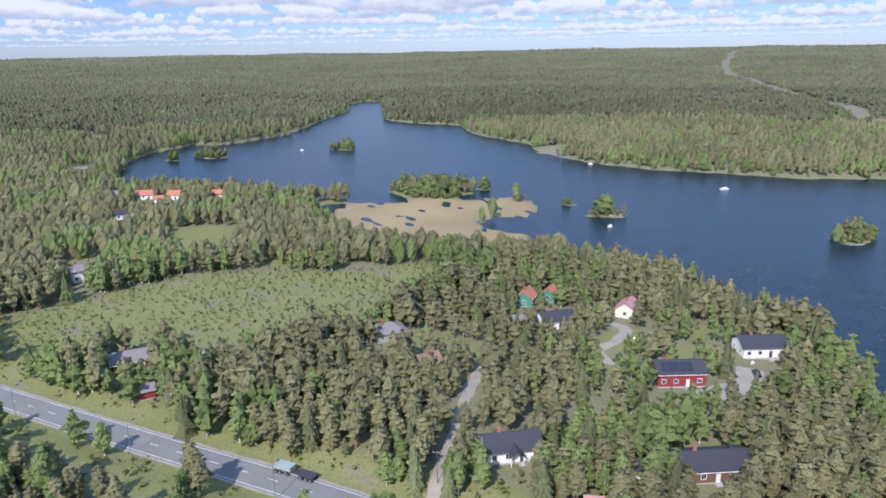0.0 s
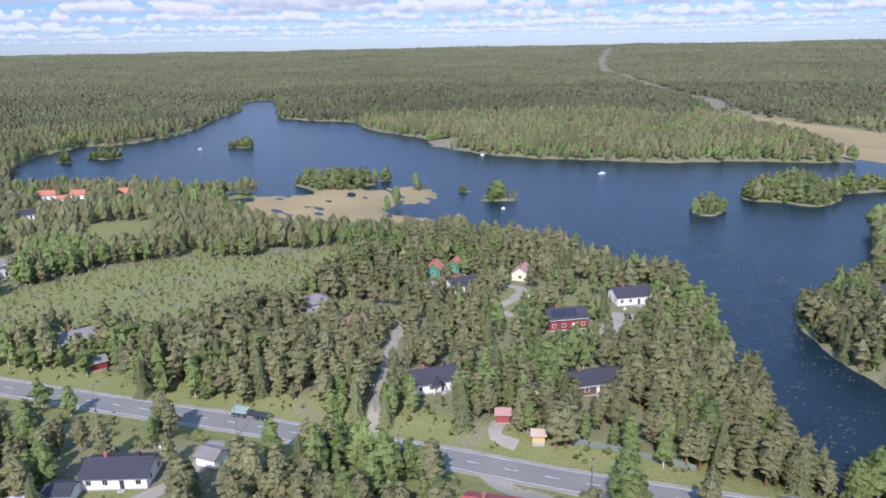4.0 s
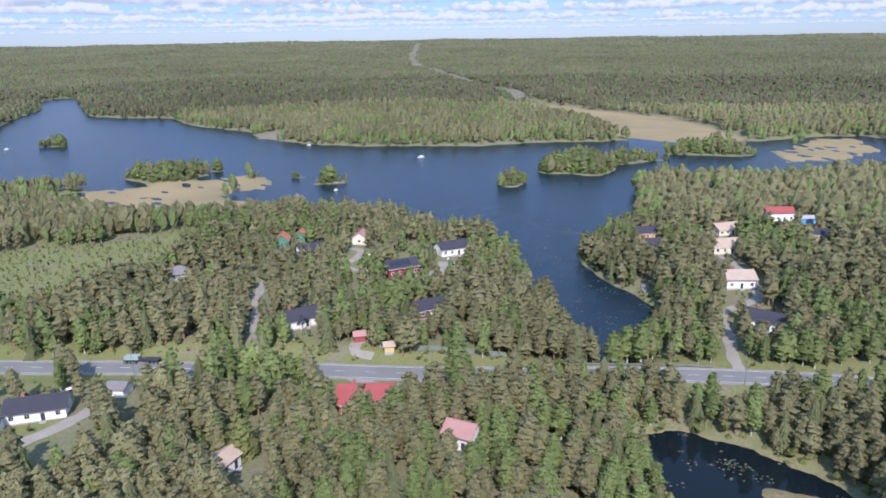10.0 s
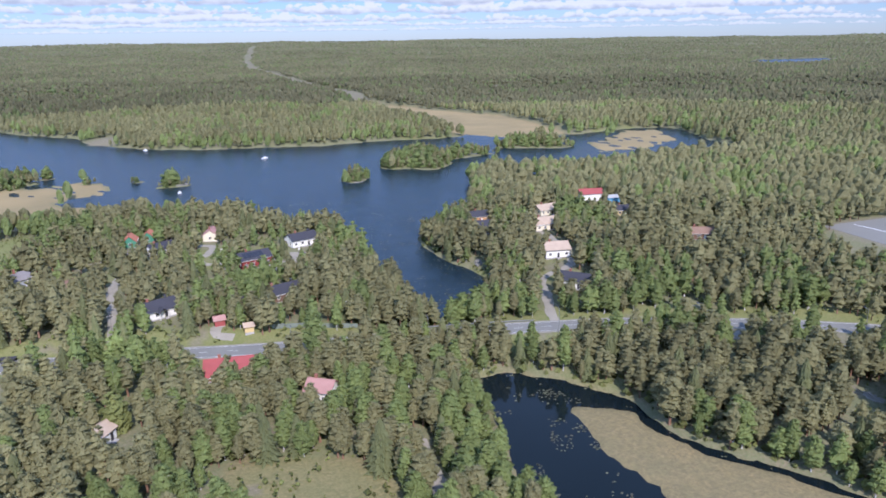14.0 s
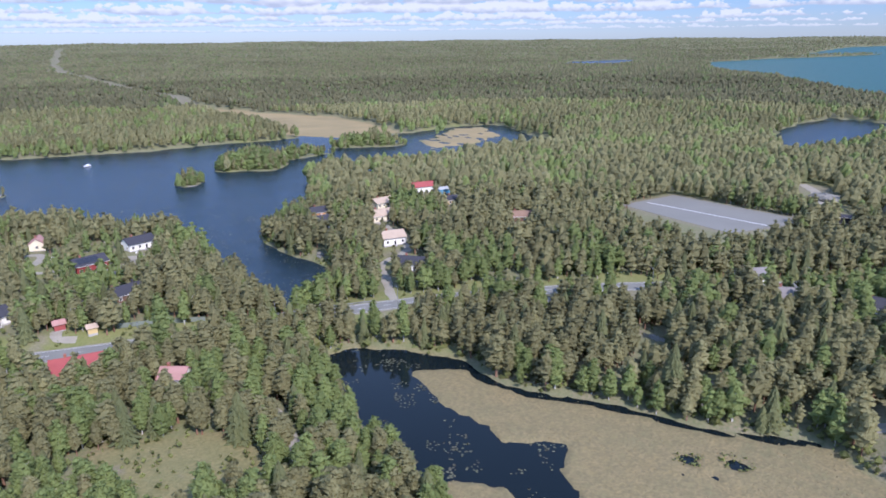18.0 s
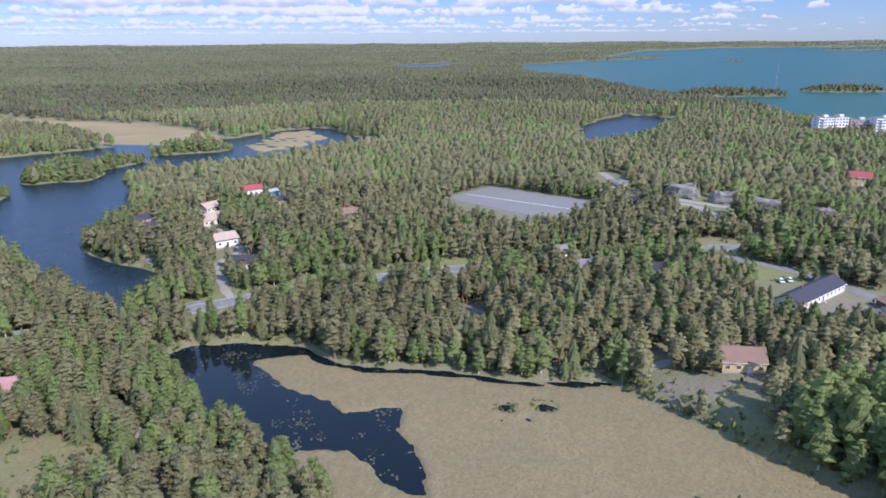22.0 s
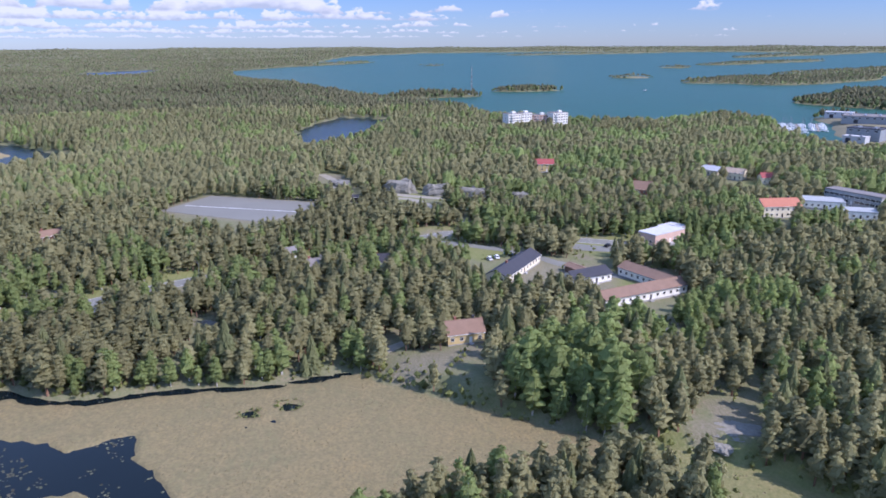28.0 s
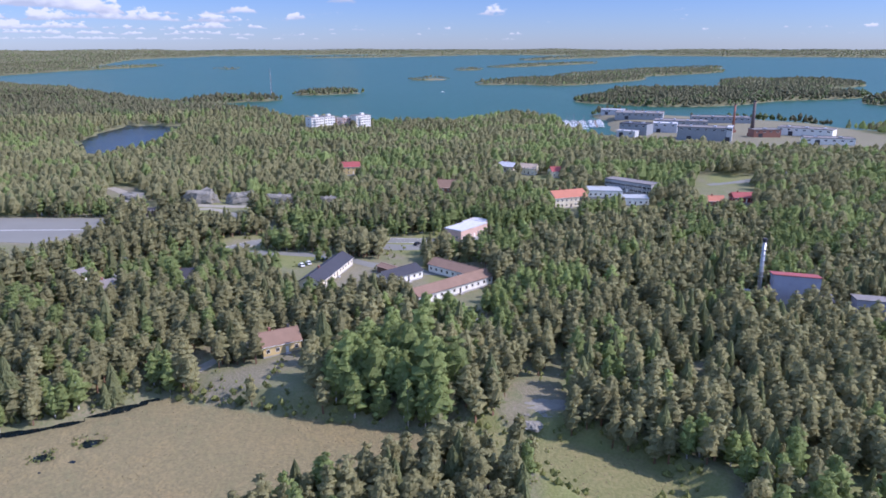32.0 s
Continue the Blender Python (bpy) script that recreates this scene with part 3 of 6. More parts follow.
road_line = smooth_line(MAIN_ROAD, 3.0)
v, q = strip(road_line, -4.9, 4.9, 0.05, 0.35)
tagged(new("road_verge", mesh_of("road_verge", v, q, [GRAVEL])), "pale gravel shoulder along the asphalt road", "road", kind="structure")
v, q = strip(road_line, -4.1, 4.1, 0.10)
road = tagged(new("road", mesh_of("road", v, q, [ASPHALT])), "grey asphalt country road with white lines", "road", kind="structure")
for side in (-3.6, 3.6):
    v, q = strip(road_line, side - 0.07, side + 0.07, 0.115)
    ob = new("edge_line", mesh_of("edge_line", v, q, [PAINT_W]))
    ob.parent = road
dash_v, dash_q = [], []
fine_road = smooth_line(MAIN_ROAD, 1.0)
for i in range(0, len(fine_road) - 4, 9):
    v, q = strip(fine_road[i:i + 4], -0.07, 0.07, 0.116)
    dash_q.append(q + sum(len(a) for a in dash_v))
    dash_v.append(v)
ob = new("centre_line", mesh_of("centre_line", np.concatenate(dash_v), np.concatenate(dash_q), [PAINT_W]))
ob.parent = road

LANES = [  # line, half-width, material
    ([(-4, 124), (-2, 132), (0, 142), (2, 151), (4, 163), (8, 180), (14, 196)], 1.6, GRAVEL),
    ([(66, 176), (59, 187), (48, 192), (47, 200), (55, 208), (59, 216), (54, 221), (40, 222), (36, 234)], 1.9, GRAVEL),
    ([(-20, 194), (-15, 198), (-12, 206)], 1.3, GRAVEL),
    ([(-95, 205), (-76, 204), (-63, 198), (-47, 187), (-30, 180), (-5, 172)], 2.4, GRAVEL),
    ([(68, 171), (75, 174), (82, 178), (88, 188)], 3.6, GRAVEL),
    ([(121, 58), (127, 67), (137, 79), (150, 95), (172, 100), (190, 128), (205, 162), (214, 178)], 1.9, GRAVEL),
    ([(40, 36), (44, 28), (40, 17), (36, 6), (30, -2)], 1.8, GRAVEL),
    ([(30, 112), (26, 116), (28, 122)], 1.7, GRAVEL),
    ([(262, -84), (249, -118), (240, -138), (224, -156), (214, -172), (206, -190)], 3.0, ASPHALT),
    ([(272, -150), (256, -160), (250, -172), (253, -186), (264, -196)], 5.0, ASPHALT),
    ([(250, -108), (235, -104), (226, -112)], 4.5, ASPHALT),
    ([(131, -90), (139, -98), (148, -108), (158, -112)], 2.0, GRAVEL),
    ([(440, 5), (420, -8), (382, -22), (357, -42), (362, -70), (330, -90), (290, -112)], 3.2, GRAVEL),
    ([(378, -52), (372, -72), (368, -92)], 4.0, GRAVEL),
    ([(-40, 127), (-41, 118), (-44, 112), (-52, 104), (-68, 96)], 2.2, GRAVEL),
    ([(20, 108), (24, 96), (36, 88)], 2.4, GRAVEL),
    ([(350, -385), (356, -420), (380, -470), (420, -520)], 3.0, ASPHALT),
    ([(160, -280), (150, -288), (152, -300)], 4.5, GRAVEL),
]
for pts, half, mat in LANES:
    v, q = strip(smooth_line(pts, 2.0), -half, half, 0.07, 0.5)
    lane = "asphalt" if mat == ASPHALT else "gravel"
    tagged(new("road_lane", mesh_of("road_lane", v, q, [mat])), f"narrow {lane} lane between trees and houses", "road", kind="structure")

pv = [(x, y, gz(x, y) + 0.06) for x, y in PITCH]
pitch = tagged(part("sports_pitch", Geo().slab(pv[::-1], 0.3), PITCH_M), "grey gravel sports pitch with a faded white line", "pitch", kind="structure")
pa, pb = Vector((314, 52, 0)), Vector((303, -16, 0))
ln = smooth_line([pa[:2], pb[:2]], 4.0)
v, q = strip(ln, -0.35, 0.35, 0.10)
part("pitch_line", mesh_of("pitch_line", v, q, [PAINT_W]), None, pitch)

# ---------------------------------------------------------------- houses
def paint(name, c, rough=0.7, **k):
    return material(name, c, rough, [v * 0.8 for v in c], 0.4, 5.0, **k)


WHITE, CREAM, YELLOW = paint("white_paint", (0.74, 0.73, 0.66)), paint("cream_paint", (0.70, 0.63, 0.46)), paint("yellow_paint", (0.56, 0.43, 0.20))
RED, ORANGE, GREEN = paint("falu_red_paint", (0.235, 0.042, 0.036)), paint("ochre_paint", (0.55, 0.30, 0.12)), paint("green_paint", (0.06, 0.23, 0.145))
BROWN, GREYW, PINKW = paint("brown_boards", (0.15, 0.09, 0.06)), paint("grey_render", (0.30, 0.315, 0.315)), paint("pink_render", (0.55, 0.38, 0.30))
BLUEW, BRICKM = paint("blue_sheet", (0.10, 0.32, 0.50)), paint("red_brick", (0.30, 0.13, 0.09))
R_DARK, R_GREY = paint("dark_roof_tiles", (0.045, 0.045, 0.052), 0.65), paint("grey_roof_felt", (0.20, 0.185, 0.17), 0.9)
R_RED, R_PINK = paint("red_roof_sheet", (0.31, 0.075, 0.068), 0.7), paint("faded_red_roof", (0.37, 0.21, 0.18), 0.85)
R_ORANGE, R_BROWN = paint("orange_roof_tiles", (0.43, 0.17, 0.105), 0.85), paint("brown_roof_tiles", (0.225, 0.145, 0.10), 0.85)
R_TAN, R_PALE, R_BLUE = paint("tan_roof", (0.42, 0.33, 0.24), 0.9), paint("pale_metal_roof", (0.50, 0.50, 0.50), 0.8), paint("pale_blue_roof", (0.34, 0.36, 0.355), 0.85)
GLASS = material("window_glass", (0.03, 0.035, 0.045), 0.06, None, 0.3, 1.0, spec=0.6)
METAL = material("galvanised_steel", (0.42, 0.43, 0.44), 0.45, None, 0.5, 6.0, metal=0.8)
DARK = paint("dark_trim", (0.05, 0.05, 0.055))
CONCRETE = material("concrete", (0.38, 0.37, 0.35), 0.9, None, 0.3, 4.0, 0.2)


def window_meshes(w, h):
    g = Geo()
    for sx in (-1, 1):
        g.box(sx * (w / 2 + 0.03), 0, 0, 0.1, 0.14, h + 0.16)
    for sz in (-1, 1):
        g.box(0, 0, sz * (h / 2 + 0.03), w - 0.04, 0.14, 0.1)
    g.box(0, -0.01, 0, 0.05, 0.08, h - 0.04)
    a = bpy.data.meshes.new("window")
    a.from_pydata(g.v, [], g.f)
    a.materials.append(WHITE)
    g = Geo().box(0, 0.01, 0, w, 0.05, h)
    b = bpy.data.meshes.new("pane")
    b.from_pydata(g.v, [], g.f)
    b.materials.append(GLASS)
    return a, b


WIN = {"small": window_meshes(1.1, 1.2), "wide": window_meshes(1.9, 1.25), "strip": window_meshes(2.6, 1.4)}
DOOR_MESH = Geo().box(0, 0, 1.02, 0.95, 0.1, 2.04).box(0.32, -0.07, 1.0, 0.12, 0.05, 0.05)
FOOT = [(-14, 71, 5.0, 14.0)]          # ground taken by buildings and one broad tree: x, y, radius, run


def add_window(parent, x, y, z, turn, kind="small"):
    w = part("window", WIN[kind][0], None, parent, at=pose(x, y, z, 0, 0, turn))
    part("pane", WIN[kind][1], None, w)


def house(x, y, turn, L, D, wall_h, roof_h, wall, roof, label, name="house", over=0.45, chimneys=1, storeys=1, style="gable", windows=True,
          kind="small", base=None, porch=False, group="", panels=0, clear=None, door=True):
    under = height(x + np.array([-0.4, 0, 0.4, -0.4, 0, 0.4, -0.4, 0, 0.4]) * L, y + np.array([-0.4, -0.4, -0.4, 0, 0, 0, 0.4, 0.4, 0.4]) * D)
    z, top = (float(under.min()), float(under.max())) if base is None else (base, base)
    lift = top - z + 0.25
    h = thing(name, pose(x, y, z, 0, 0, turn), label, "garage" if "garage" in name else "shed" if name in ("shed", "hut") else "building" if name.endswith("building") else "house", group)
    FOOT.append((x, y, max(L, D) * 0.5 + 1.6, (clear if clear is not None else 14.0) * 0.5))
    part("foundation", Geo().box(0, 0, lift / 2 - 0.3, L - 0.1, D - 0.1, lift + 0.6), CONCRETE, h)
    a, b, zt = L / 2, D / 2, lift + wall_h
    g = Geo()
    if style == "flat" or style == "hip":
        g.box(0, 0, lift + wall_h / 2, L, D, wall_h)
        part("wall", g, wall, h)
    elif style == "shed":
        v = [(-a, -b, lift), (a, -b, lift), (a, b, lift), (-a, b, lift), (-a, -b, zt), (a, -b, zt), (a, b, zt + roof_h), (-a, b, zt + roof_h)]
        part("wall", g.add(v, [(3, 2, 1, 0), (4, 5, 6, 7), (0, 1, 5, 4), (1, 2, 6, 5), (2, 3, 7, 6), (3, 0, 4, 7)]), wall, h)
    else:
        v = [(s * a, t * b, u) for s in (-1, 1) for t, u in ((-1, lift), (-1, zt), (1, zt), (1, lift))] + [(-a, 0, zt + roof_h - 0.04), (a, 0, zt + roof_h - 0.04)]
        part("wall", g.add(v, [(0, 1, 8, 2, 3), (7, 6, 9, 5, 4), (0, 4, 5, 1), (3, 2, 6, 7), (1, 5, 9, 8), (8, 9, 6, 2), (0, 3, 7, 4)]), wall, h)
    g = Geo()
    if style == "gable":
        e = over * roof_h / b
        for s in (-1, 1):
            quad = [(-a - over, s * (b + over), zt - e + 0.16), (a + over, s * (b + over), zt - e + 0.16), (a + over, 0, zt + roof_h + 0.16), (-a - over, 0, zt + roof_h + 0.16)]
            g.slab(quad if s < 0 else quad[::-1], 0.2)
        g.tube((-a - over, 0, zt + roof_h + 0.14), (a + over, 0, zt + roof_h + 0.14), 0.14, 0.14, 6)
    elif style == "hip":
        c, o = max(a - b, 0.4), over
        v = [(-a - o, -b - o, zt), (a + o, -b - o, zt), (a + o, b + o, zt), (-a - o, b + o, zt), (-c, 0, zt + roof_h), (c, 0, zt + roof_h)]
        v += [(p[0], p[1], zt - 0.2) for p in v[:4]]
        g.add(v, [(0, 1, 5, 4), (1, 2, 5), (2, 3, 4, 5), (3, 0, 4), (9, 8, 7, 6), (0, 6, 7, 1), (1, 7, 8, 2), (2, 8, 9, 3), (3, 9, 6, 0)])
    elif style == "shed":
        o = over
        k = roof_h / D
        g.slab([(-a - o, -b - o, zt - k * o + 0.2), (a + o, -b - o, zt - k * o + 0.2), (a + o, b + o, zt + roof_h + k * o + 0.2), (-a - o, b + o, zt + roof_h + k * o + 0.2)], 0.22)
    else:
        g.box(0, 0, zt + 0.14, L + 0.3, D + 0.3, 0.3)
        for s in (-1, 1):
            g.box(s * (a + 0.03), 0, zt + 0.37, 0.18, D + 0.1, 0.16).box(0, s * (b + 0.03), zt + 0.37, L - 0.1, 0.18, 0.16)
    r = part("roof", g, roof, h)
    for i in range(chimneys):
        cx = (-0.22 + 0.5 * i) * L
        cz = zt + (roof_h if style in ("gable", "hip") else 0.1)
        cg = Geo().box(cx, 0.25, cz + 0.3, 0.7, 0.7, 1.5).box(cx, 0.25, cz + 1.1, 0.86, 0.86, 0.14)
        part("chimney", cg, BRICKM if i == 0 else DARK, r)
    for i in range(panels):
        px = -a + 1.2 + i * 1.75
        g2 = Geo().slab([(px, -b * 0.85, zt + roof_h * 0.15 + 0.3), (px + 1.6, -b * 0.85, zt + roof_h * 0.15 + 0.3), (px + 1.6, -b * 0.2, zt + roof_h * 0.8 + 0.3), (px, -b * 0.2, zt + roof_h * 0.8 + 0.3)], 0.06)
        part("solar_panel", g2, GLASS, r, "dark glossy solar panel")
    if style == "gable" and D > 5:
        for s in (-1, 1):        # gutters along both eaves
            part("gutter", Geo().tube((-a - over, s * (b + over + 0.05), zt - over * roof_h / b), (a + over, s * (b + over + 0.05), zt - over * roof_h / b), 0.08, 0.08, 5), WHITE if wall != WHITE else METAL, r)
    if windows:
        n = max(2, int(L / 3.0))
        for f in range(storeys):
            zz = lift + 1.55 + f * 2.8
            for s in (-1, 1):
                for i in range(n):
                    xx = -a + L * (i + 0.5) / n
                    if f == 0 and door and i == n // 2 and s < 0:
                        continue
                    add_window(h, xx, s * (b + 0.02), zz, 0 if s < 0 else 180, kind)
            for s in (-1, 1):
                for k in ((-0.25, 0.25) if D > 6.5 else (0,)):
                    add_window(h, s * (a + 0.02), k * D, zz, 90 * s)
        if door:
            xx = -a + L * (n // 2 + 0.5) / n
            part("door", DOOR_MESH, DARK if wall in (WHITE, CREAM) else WHITE, h, at=pose(xx, -b - 0.02, lift))
            part("step", Geo().box(xx, -b - 0.6, lift / 2 - 0.1, 1.6, 1.1, lift + 0.2), CONCRETE, h)
    if porch:
        g = Geo()
        v = [(-1.7, -b - 2.2, zt - 0.5), (1.7, -b - 2.2, zt - 0.5), (0, -b - 2.2, zt + 0.9), (-1.7, 0, zt - 0.5), (1.7, 0, zt - 0.5), (0, 0, zt + 0.9)]
        g.slab([v[0], v[2], v[5], v[3]][::-1], 0.15).slab([v[1], v[4], v[5], v[2]][::-1], 0.15)
        po = part("porch", g, roof, h, "small gabled porch roof")
        for s in (-1, 1):
            part("post", Geo().box(s * 1.4, -b - 2.0, (lift + zt - 0.5) / 2, 0.16, 0.16, zt - 0.5 - lift), WHITE, po)
    return h


V = "village houses by the lake"
house(14.5, 142.5, 9, 12.5, 8, 2.9, 2.3, WHITE, R_DARK, "white wooden house with a black tiled roof and small porch", porch=True, chimneys=2, group=V, clear=30)
house(64, 180, 1, 13, 8.5, 3.7, 2.2, RED, R_DARK, "dark red wooden house with a black roof and solar panels", panels=5, group=V, clear=26)
house(95, 199, 2, 13, 8.5, 3.2, 2.2, WHITE, R_DARK, "long white house with a black roof near the shore", chimneys=2, group=V, clear=26)
house(63, 229, 60, 8, 6.5, 3.2, 2.2, CREAM, R_PINK, "small cream cottage with a faded red roof", group=V, clear=24)
house(37, 221, 14, 11, 8, 2.8, 1.9, WHITE, R_DARK, "white bungalow with a dark roof among birches", group=V, clear=18)
house(26, 223, 10, 6.5, 5, 2.3, 0.9, BROWN, R_GREY, "open dark timber carport with a grey roof", name="garage", windows=False, chimneys=0, group=V)
house(30, 244, 70, 7, 5.5, 3.0, 2.4, GREEN, R_ORANGE, "green wooden cottage with an orange tiled roof", group=V, clear=22)
house(39, 247, 65, 6, 5, 2.8, 2.2, GREEN, R_ORANGE, "small green annex with an orange tiled roof", chimneys=0, group=V, clear=18)
house(-18, 215, 20, 10, 8.5, 2.7, 2.4, GREYW, R_GREY, "grey house with a worn hipped felt roof", style="hip", group=V, clear=20)
house(-92, 196, 25, 14, 8.5, 2.7, 2.0, RED, R_GREY, "dark red bungalow with a weathered grey roof", group=V, clear=16)
house(-81, 175, 30, 4.5, 3.5, 2.2, 1.3, RED, R_GREY, "small red wooden garden shed with a grey roof", name="shed", windows=False, chimneys=0, clear=16)
house(57, 136, 4, 16, 9, 2.8, 2.0, BROWN, R_DARK, "timber house with a long black roof", chimneys=2, group=V, clear=3)
house(42, 134.5, 8, 3.6, 3.2, 2.3, 1.1, WHITE, R_DARK, "tiny white cabin with a dark roof", name="hut", windows=False, chimneys=0, clear=12)
house(-5, 189, 30, 6.5, 5.5, 2.6, 1.8, BROWN, R_BROWN, "brown boarded outbuilding with a brown roof", name="shed", chimneys=0, clear=12)
W_ = "houses on the western lake shore"
house(-150, 283, 40, 10, 8, 4.6, 2.0, WHITE, R_GREY, "white two-storey house with a grey roof", storeys=2, group=W_, clear=22)
house(-181, 395, 15, 13, 9, 2.8, 1.8, WHITE, R_DARK, "white bungalow with a flat dark roof", group=W_, clear=24)
house(-190, 453, 8, 13.5, 9, 3.0, 2.2, WHITE, R_ORANGE, "white house with an orange tiled roof", group=W_, clear=30)
house(-171, 453, 0, 10, 8, 3.0, 2.2, WHITE, R_ORANGE, "white house with an orange tiled roof", group=W_, clear=30)
house(-144, 456, -5, 9, 8, 3.0, 2.2, WHITE, R_ORANGE, "white house with an orange tiled roof", group=W_, clear=24)
house(-212, 455, 20, 11, 8, 2.8, 1.8, GREYW, R_GREY, "grey house with a blue gable and grey roof", group=W_, clear=26)
house(-178, 440, 20, 6, 6, 2.6, 1.4, WHITE, R_ORANGE, "small white garage with an orange roof", name="garage", chimneys=0, windows=False, clear=20)
S_ = "houses south of the road"
house(-58, 113, -8, 14, 9, 2.8, 1.9, WHITE, R_DARK, "white brick bungalow with a broad black roof", chimneys=2, group=S_, clear=52)
house(-68.5, 107.5, -8, 5.5, 5.2, 2.4, 0.9, WHITE, R_DARK, "low white annex with a black roof", name="garage", chimneys=0, windows=False, group=S_, clear=36)
house(-39.5, 115.5, -30, 5, 4.8, 2.3, 1.0, WHITE, R_GREY, "white garage with a low grey roof", name="garage", chimneys=0, windows=False, clear=44)
house(-77, 102.5, 22, 6.4, 5, 2.3, 0.6, WHITE, R_PALE, "white double garage with a pale metal roof", name="garage", style="shed", chimneys=0, windows=False, clear=40)
house(29, 122, -12, 3.3, 3, 2.2, 0.9, R_RED, R_PINK, "bright red fabric shelter with a pale pink roof", name="shed", windows=False, chimneys=0, clear=16)
house(35, 111.5, -15, 2.9, 2.5, 2.0, 0.8, YELLOW, R_TAN, "small yellow playhouse beside the road", name="hut", windows=False, chimneys=0, clear=12)
house(18.5, 81.5, -23, 14, 11, 3.6, 2.6, BRICKM, R_RED, "brick house with a broad red sheet roof", group=S_, chimneys=1, clear=3)
house(33.5, 56.5, -50, 7, 6.5, 3.4, 2.0, WHITE, R_PINK, "white cottage with a faded pink roof and brick chimney", group=S_, clear=14)
house(-19, 67.5, 42, 6.5, 5, 2.8, 1.3, WHITE, R_TAN, "white outbuilding with a tan roof", group=S_, chimneys=0, clear=18)
E_ = "houses on the eastern cape"
CLEAR_E = 28
house(190, 184.5, -20, 10, 8, 3.0, 2.2, ORANGE, R_DARK, "ochre house with a black roof", group=E_, clear=CLEAR_E)
house(177, 164.5, -19, 9, 8.5, 3.4, 2.2, WHITE, R_DARK, "white and red house with a black roof", group=E_, clear=CLEAR_E)
house(224, 170, -8, 12, 9, 2.9, 2.0, CREAM, R_TAN, "cream bungalow with a tan roof", group=E_, clear=CLEAR_E)
house(202, 148.5, -16, 13, 10, 3.0, 2.4, CREAM, R_TAN, "cream villa with a broad tan roof", group=E_, clear=CLEAR_E)
house(267, 178, -24, 13.5, 8, 4.2, 2.2, WHITE, R_RED, "white house with a bright red roof", group=E_, clear=44)
house(273, 166, -24, 7, 5, 2.6, 1.0, BLUEW, R_BLUE, "blue sheet-metal store beside the red-roofed house", name="garage", windows=False, chimneys=0, clear=16)
house(252, 141, -22, 9.5, 7, 3.0, 1.8, YELLOW, R_DARK, "yellow house with a black roof", group=E_, clear=CLEAR_E)
house(174.5, 113, -25, 11, 10, 3.4, 2.2, WHITE, R_TAN, "white villa with a pale tan roof", group=E_, clear=CLEAR_E)
house(153, 79, -62, 13, 9, 2.9, 2.0, WHITE, R_DARK, "white bungalow with a black roof and roof lights", group=E_, clear=CLEAR_E)
house(243, 88, -40, 12, 8, 2.8, 2.0, BROWN, R_BROWN, "brown house with a brown tiled roof", group=E_, clear=CLEAR_E)
C_ = "houses near the school"
house(206.5, -52, -60, 10, 8, 3.4, 2.4, YELLOW, R_GREY, "yellow house with a grey roof under trees", group=C_, clear=16)
house(226, -34, -42, 11, 7, 2.8, 1.8, WHITE, R_GREY, "low white house with a grey roof", group=C_, clear=16)
house(213.5, -79, -83, 9, 8, 3.2, 2.4, GREYW, R_DARK, "grey house with a dark roof", group=C_, clear=16)
house(141.5, -117.5, -70, 12, 7.5, 3.4, 3.0, YELLOW, R_BROWN, "yellow rendered house with a red-brown roof and two chimneys", chimneys=2, group=C_, clear=60)
house(347, -40, -75, 8, 6, 3.0, 0.8, DARK, R_DARK, "dark pavilion beside the gravel pitch", name="hut", windows=False, chimneys=0, clear=16)
K = "school buildings"
house(212, -134.5, -24, 35, 9, 2.9, 2.4, CREAM, R_DARK, "long cream school wing with a dark roof", name="school_building", group=K, clear=24)
house(203.5, -163, -57, 18, 9, 3.0, 2.0, WHITE, R_DARK, "white school wing with a black roof", name="school_building", chimneys=0, group=K, clear=18)
house(205, -188.5, 38, 27, 8.5, 3.2, 1.9, WHITE, R_BROWN, "school wing with a weathered brown roof", name="school_building", chimneys=0, group=K, clear=18)
house(184.5, -180.5, -59, 38, 8.5, 3.2, 1.9, WHITE, R_BROWN, "long white school wing with a weathered brown roof", name="school_building", chimneys=0, group=K, clear=16)
house(213, -160, 35, 9, 5, 2.6, 0.8, BROWN, R_BROWN, "small brown school shed", name="shed", chimneys=0, windows=False, clear=8)
house(267, -205, -49, 22, 10, 4.8, 0, PINKW, R_PALE, "pink rendered hall with a flat white roof", name="hall_building", style="flat", storeys=1, chimneys=0, clear=24)
house(281, -213, -49, 12, 9, 3.6, 0, PINKW, R_PALE, "low annex with a flat white roof", name="hall_building", style="flat", chimneys=0, clear=16)
T_ = "town houses"
house(392, -217, -107, 17, 11, 3.2, 4.2, BRICKM, R_BROWN, "house with a large rust-brown roof", group=T_, clear=24)
house(468, -159, -87, 14, 9, 5.6, 3.0, YELLOW, R_RED, "yellow two-storey house with a red roof", storeys=2, group=T_, clear=28)
house(324, -278, -80, 21, 12, 6.0, 3.2, CREAM, R_ORANGE, "cream public building with an orange-red roof", storeys=2, chimneys=2, name="public_building", clear=30)
house(343, -308, -104, 24, 15, 3.6, 0, WHITE, R_BLUE, "low hall with a pale blue flat roof", name="hall_building", style="flat", chimneys=0, clear=24)
house(318, -318, -104, 16, 12, 3.6, 0, WHITE, R_BLUE, "low hall with a pale blue flat roof", name="hall_building", style="flat", chimneys=0, clear=24)
house(345, -329, -146, 33, 10, 6.5, 0, GREYW, R_GREY, "grey two-storey block with a flat roof", name="school_building", style="flat", storeys=2, chimneys=0, clear=20, kind="strip")
house(448, -277, -140, 15, 9, 3.4, 2.4, CREAM, R_PALE, "cream house with a pale roof", group=T_, clear=24)
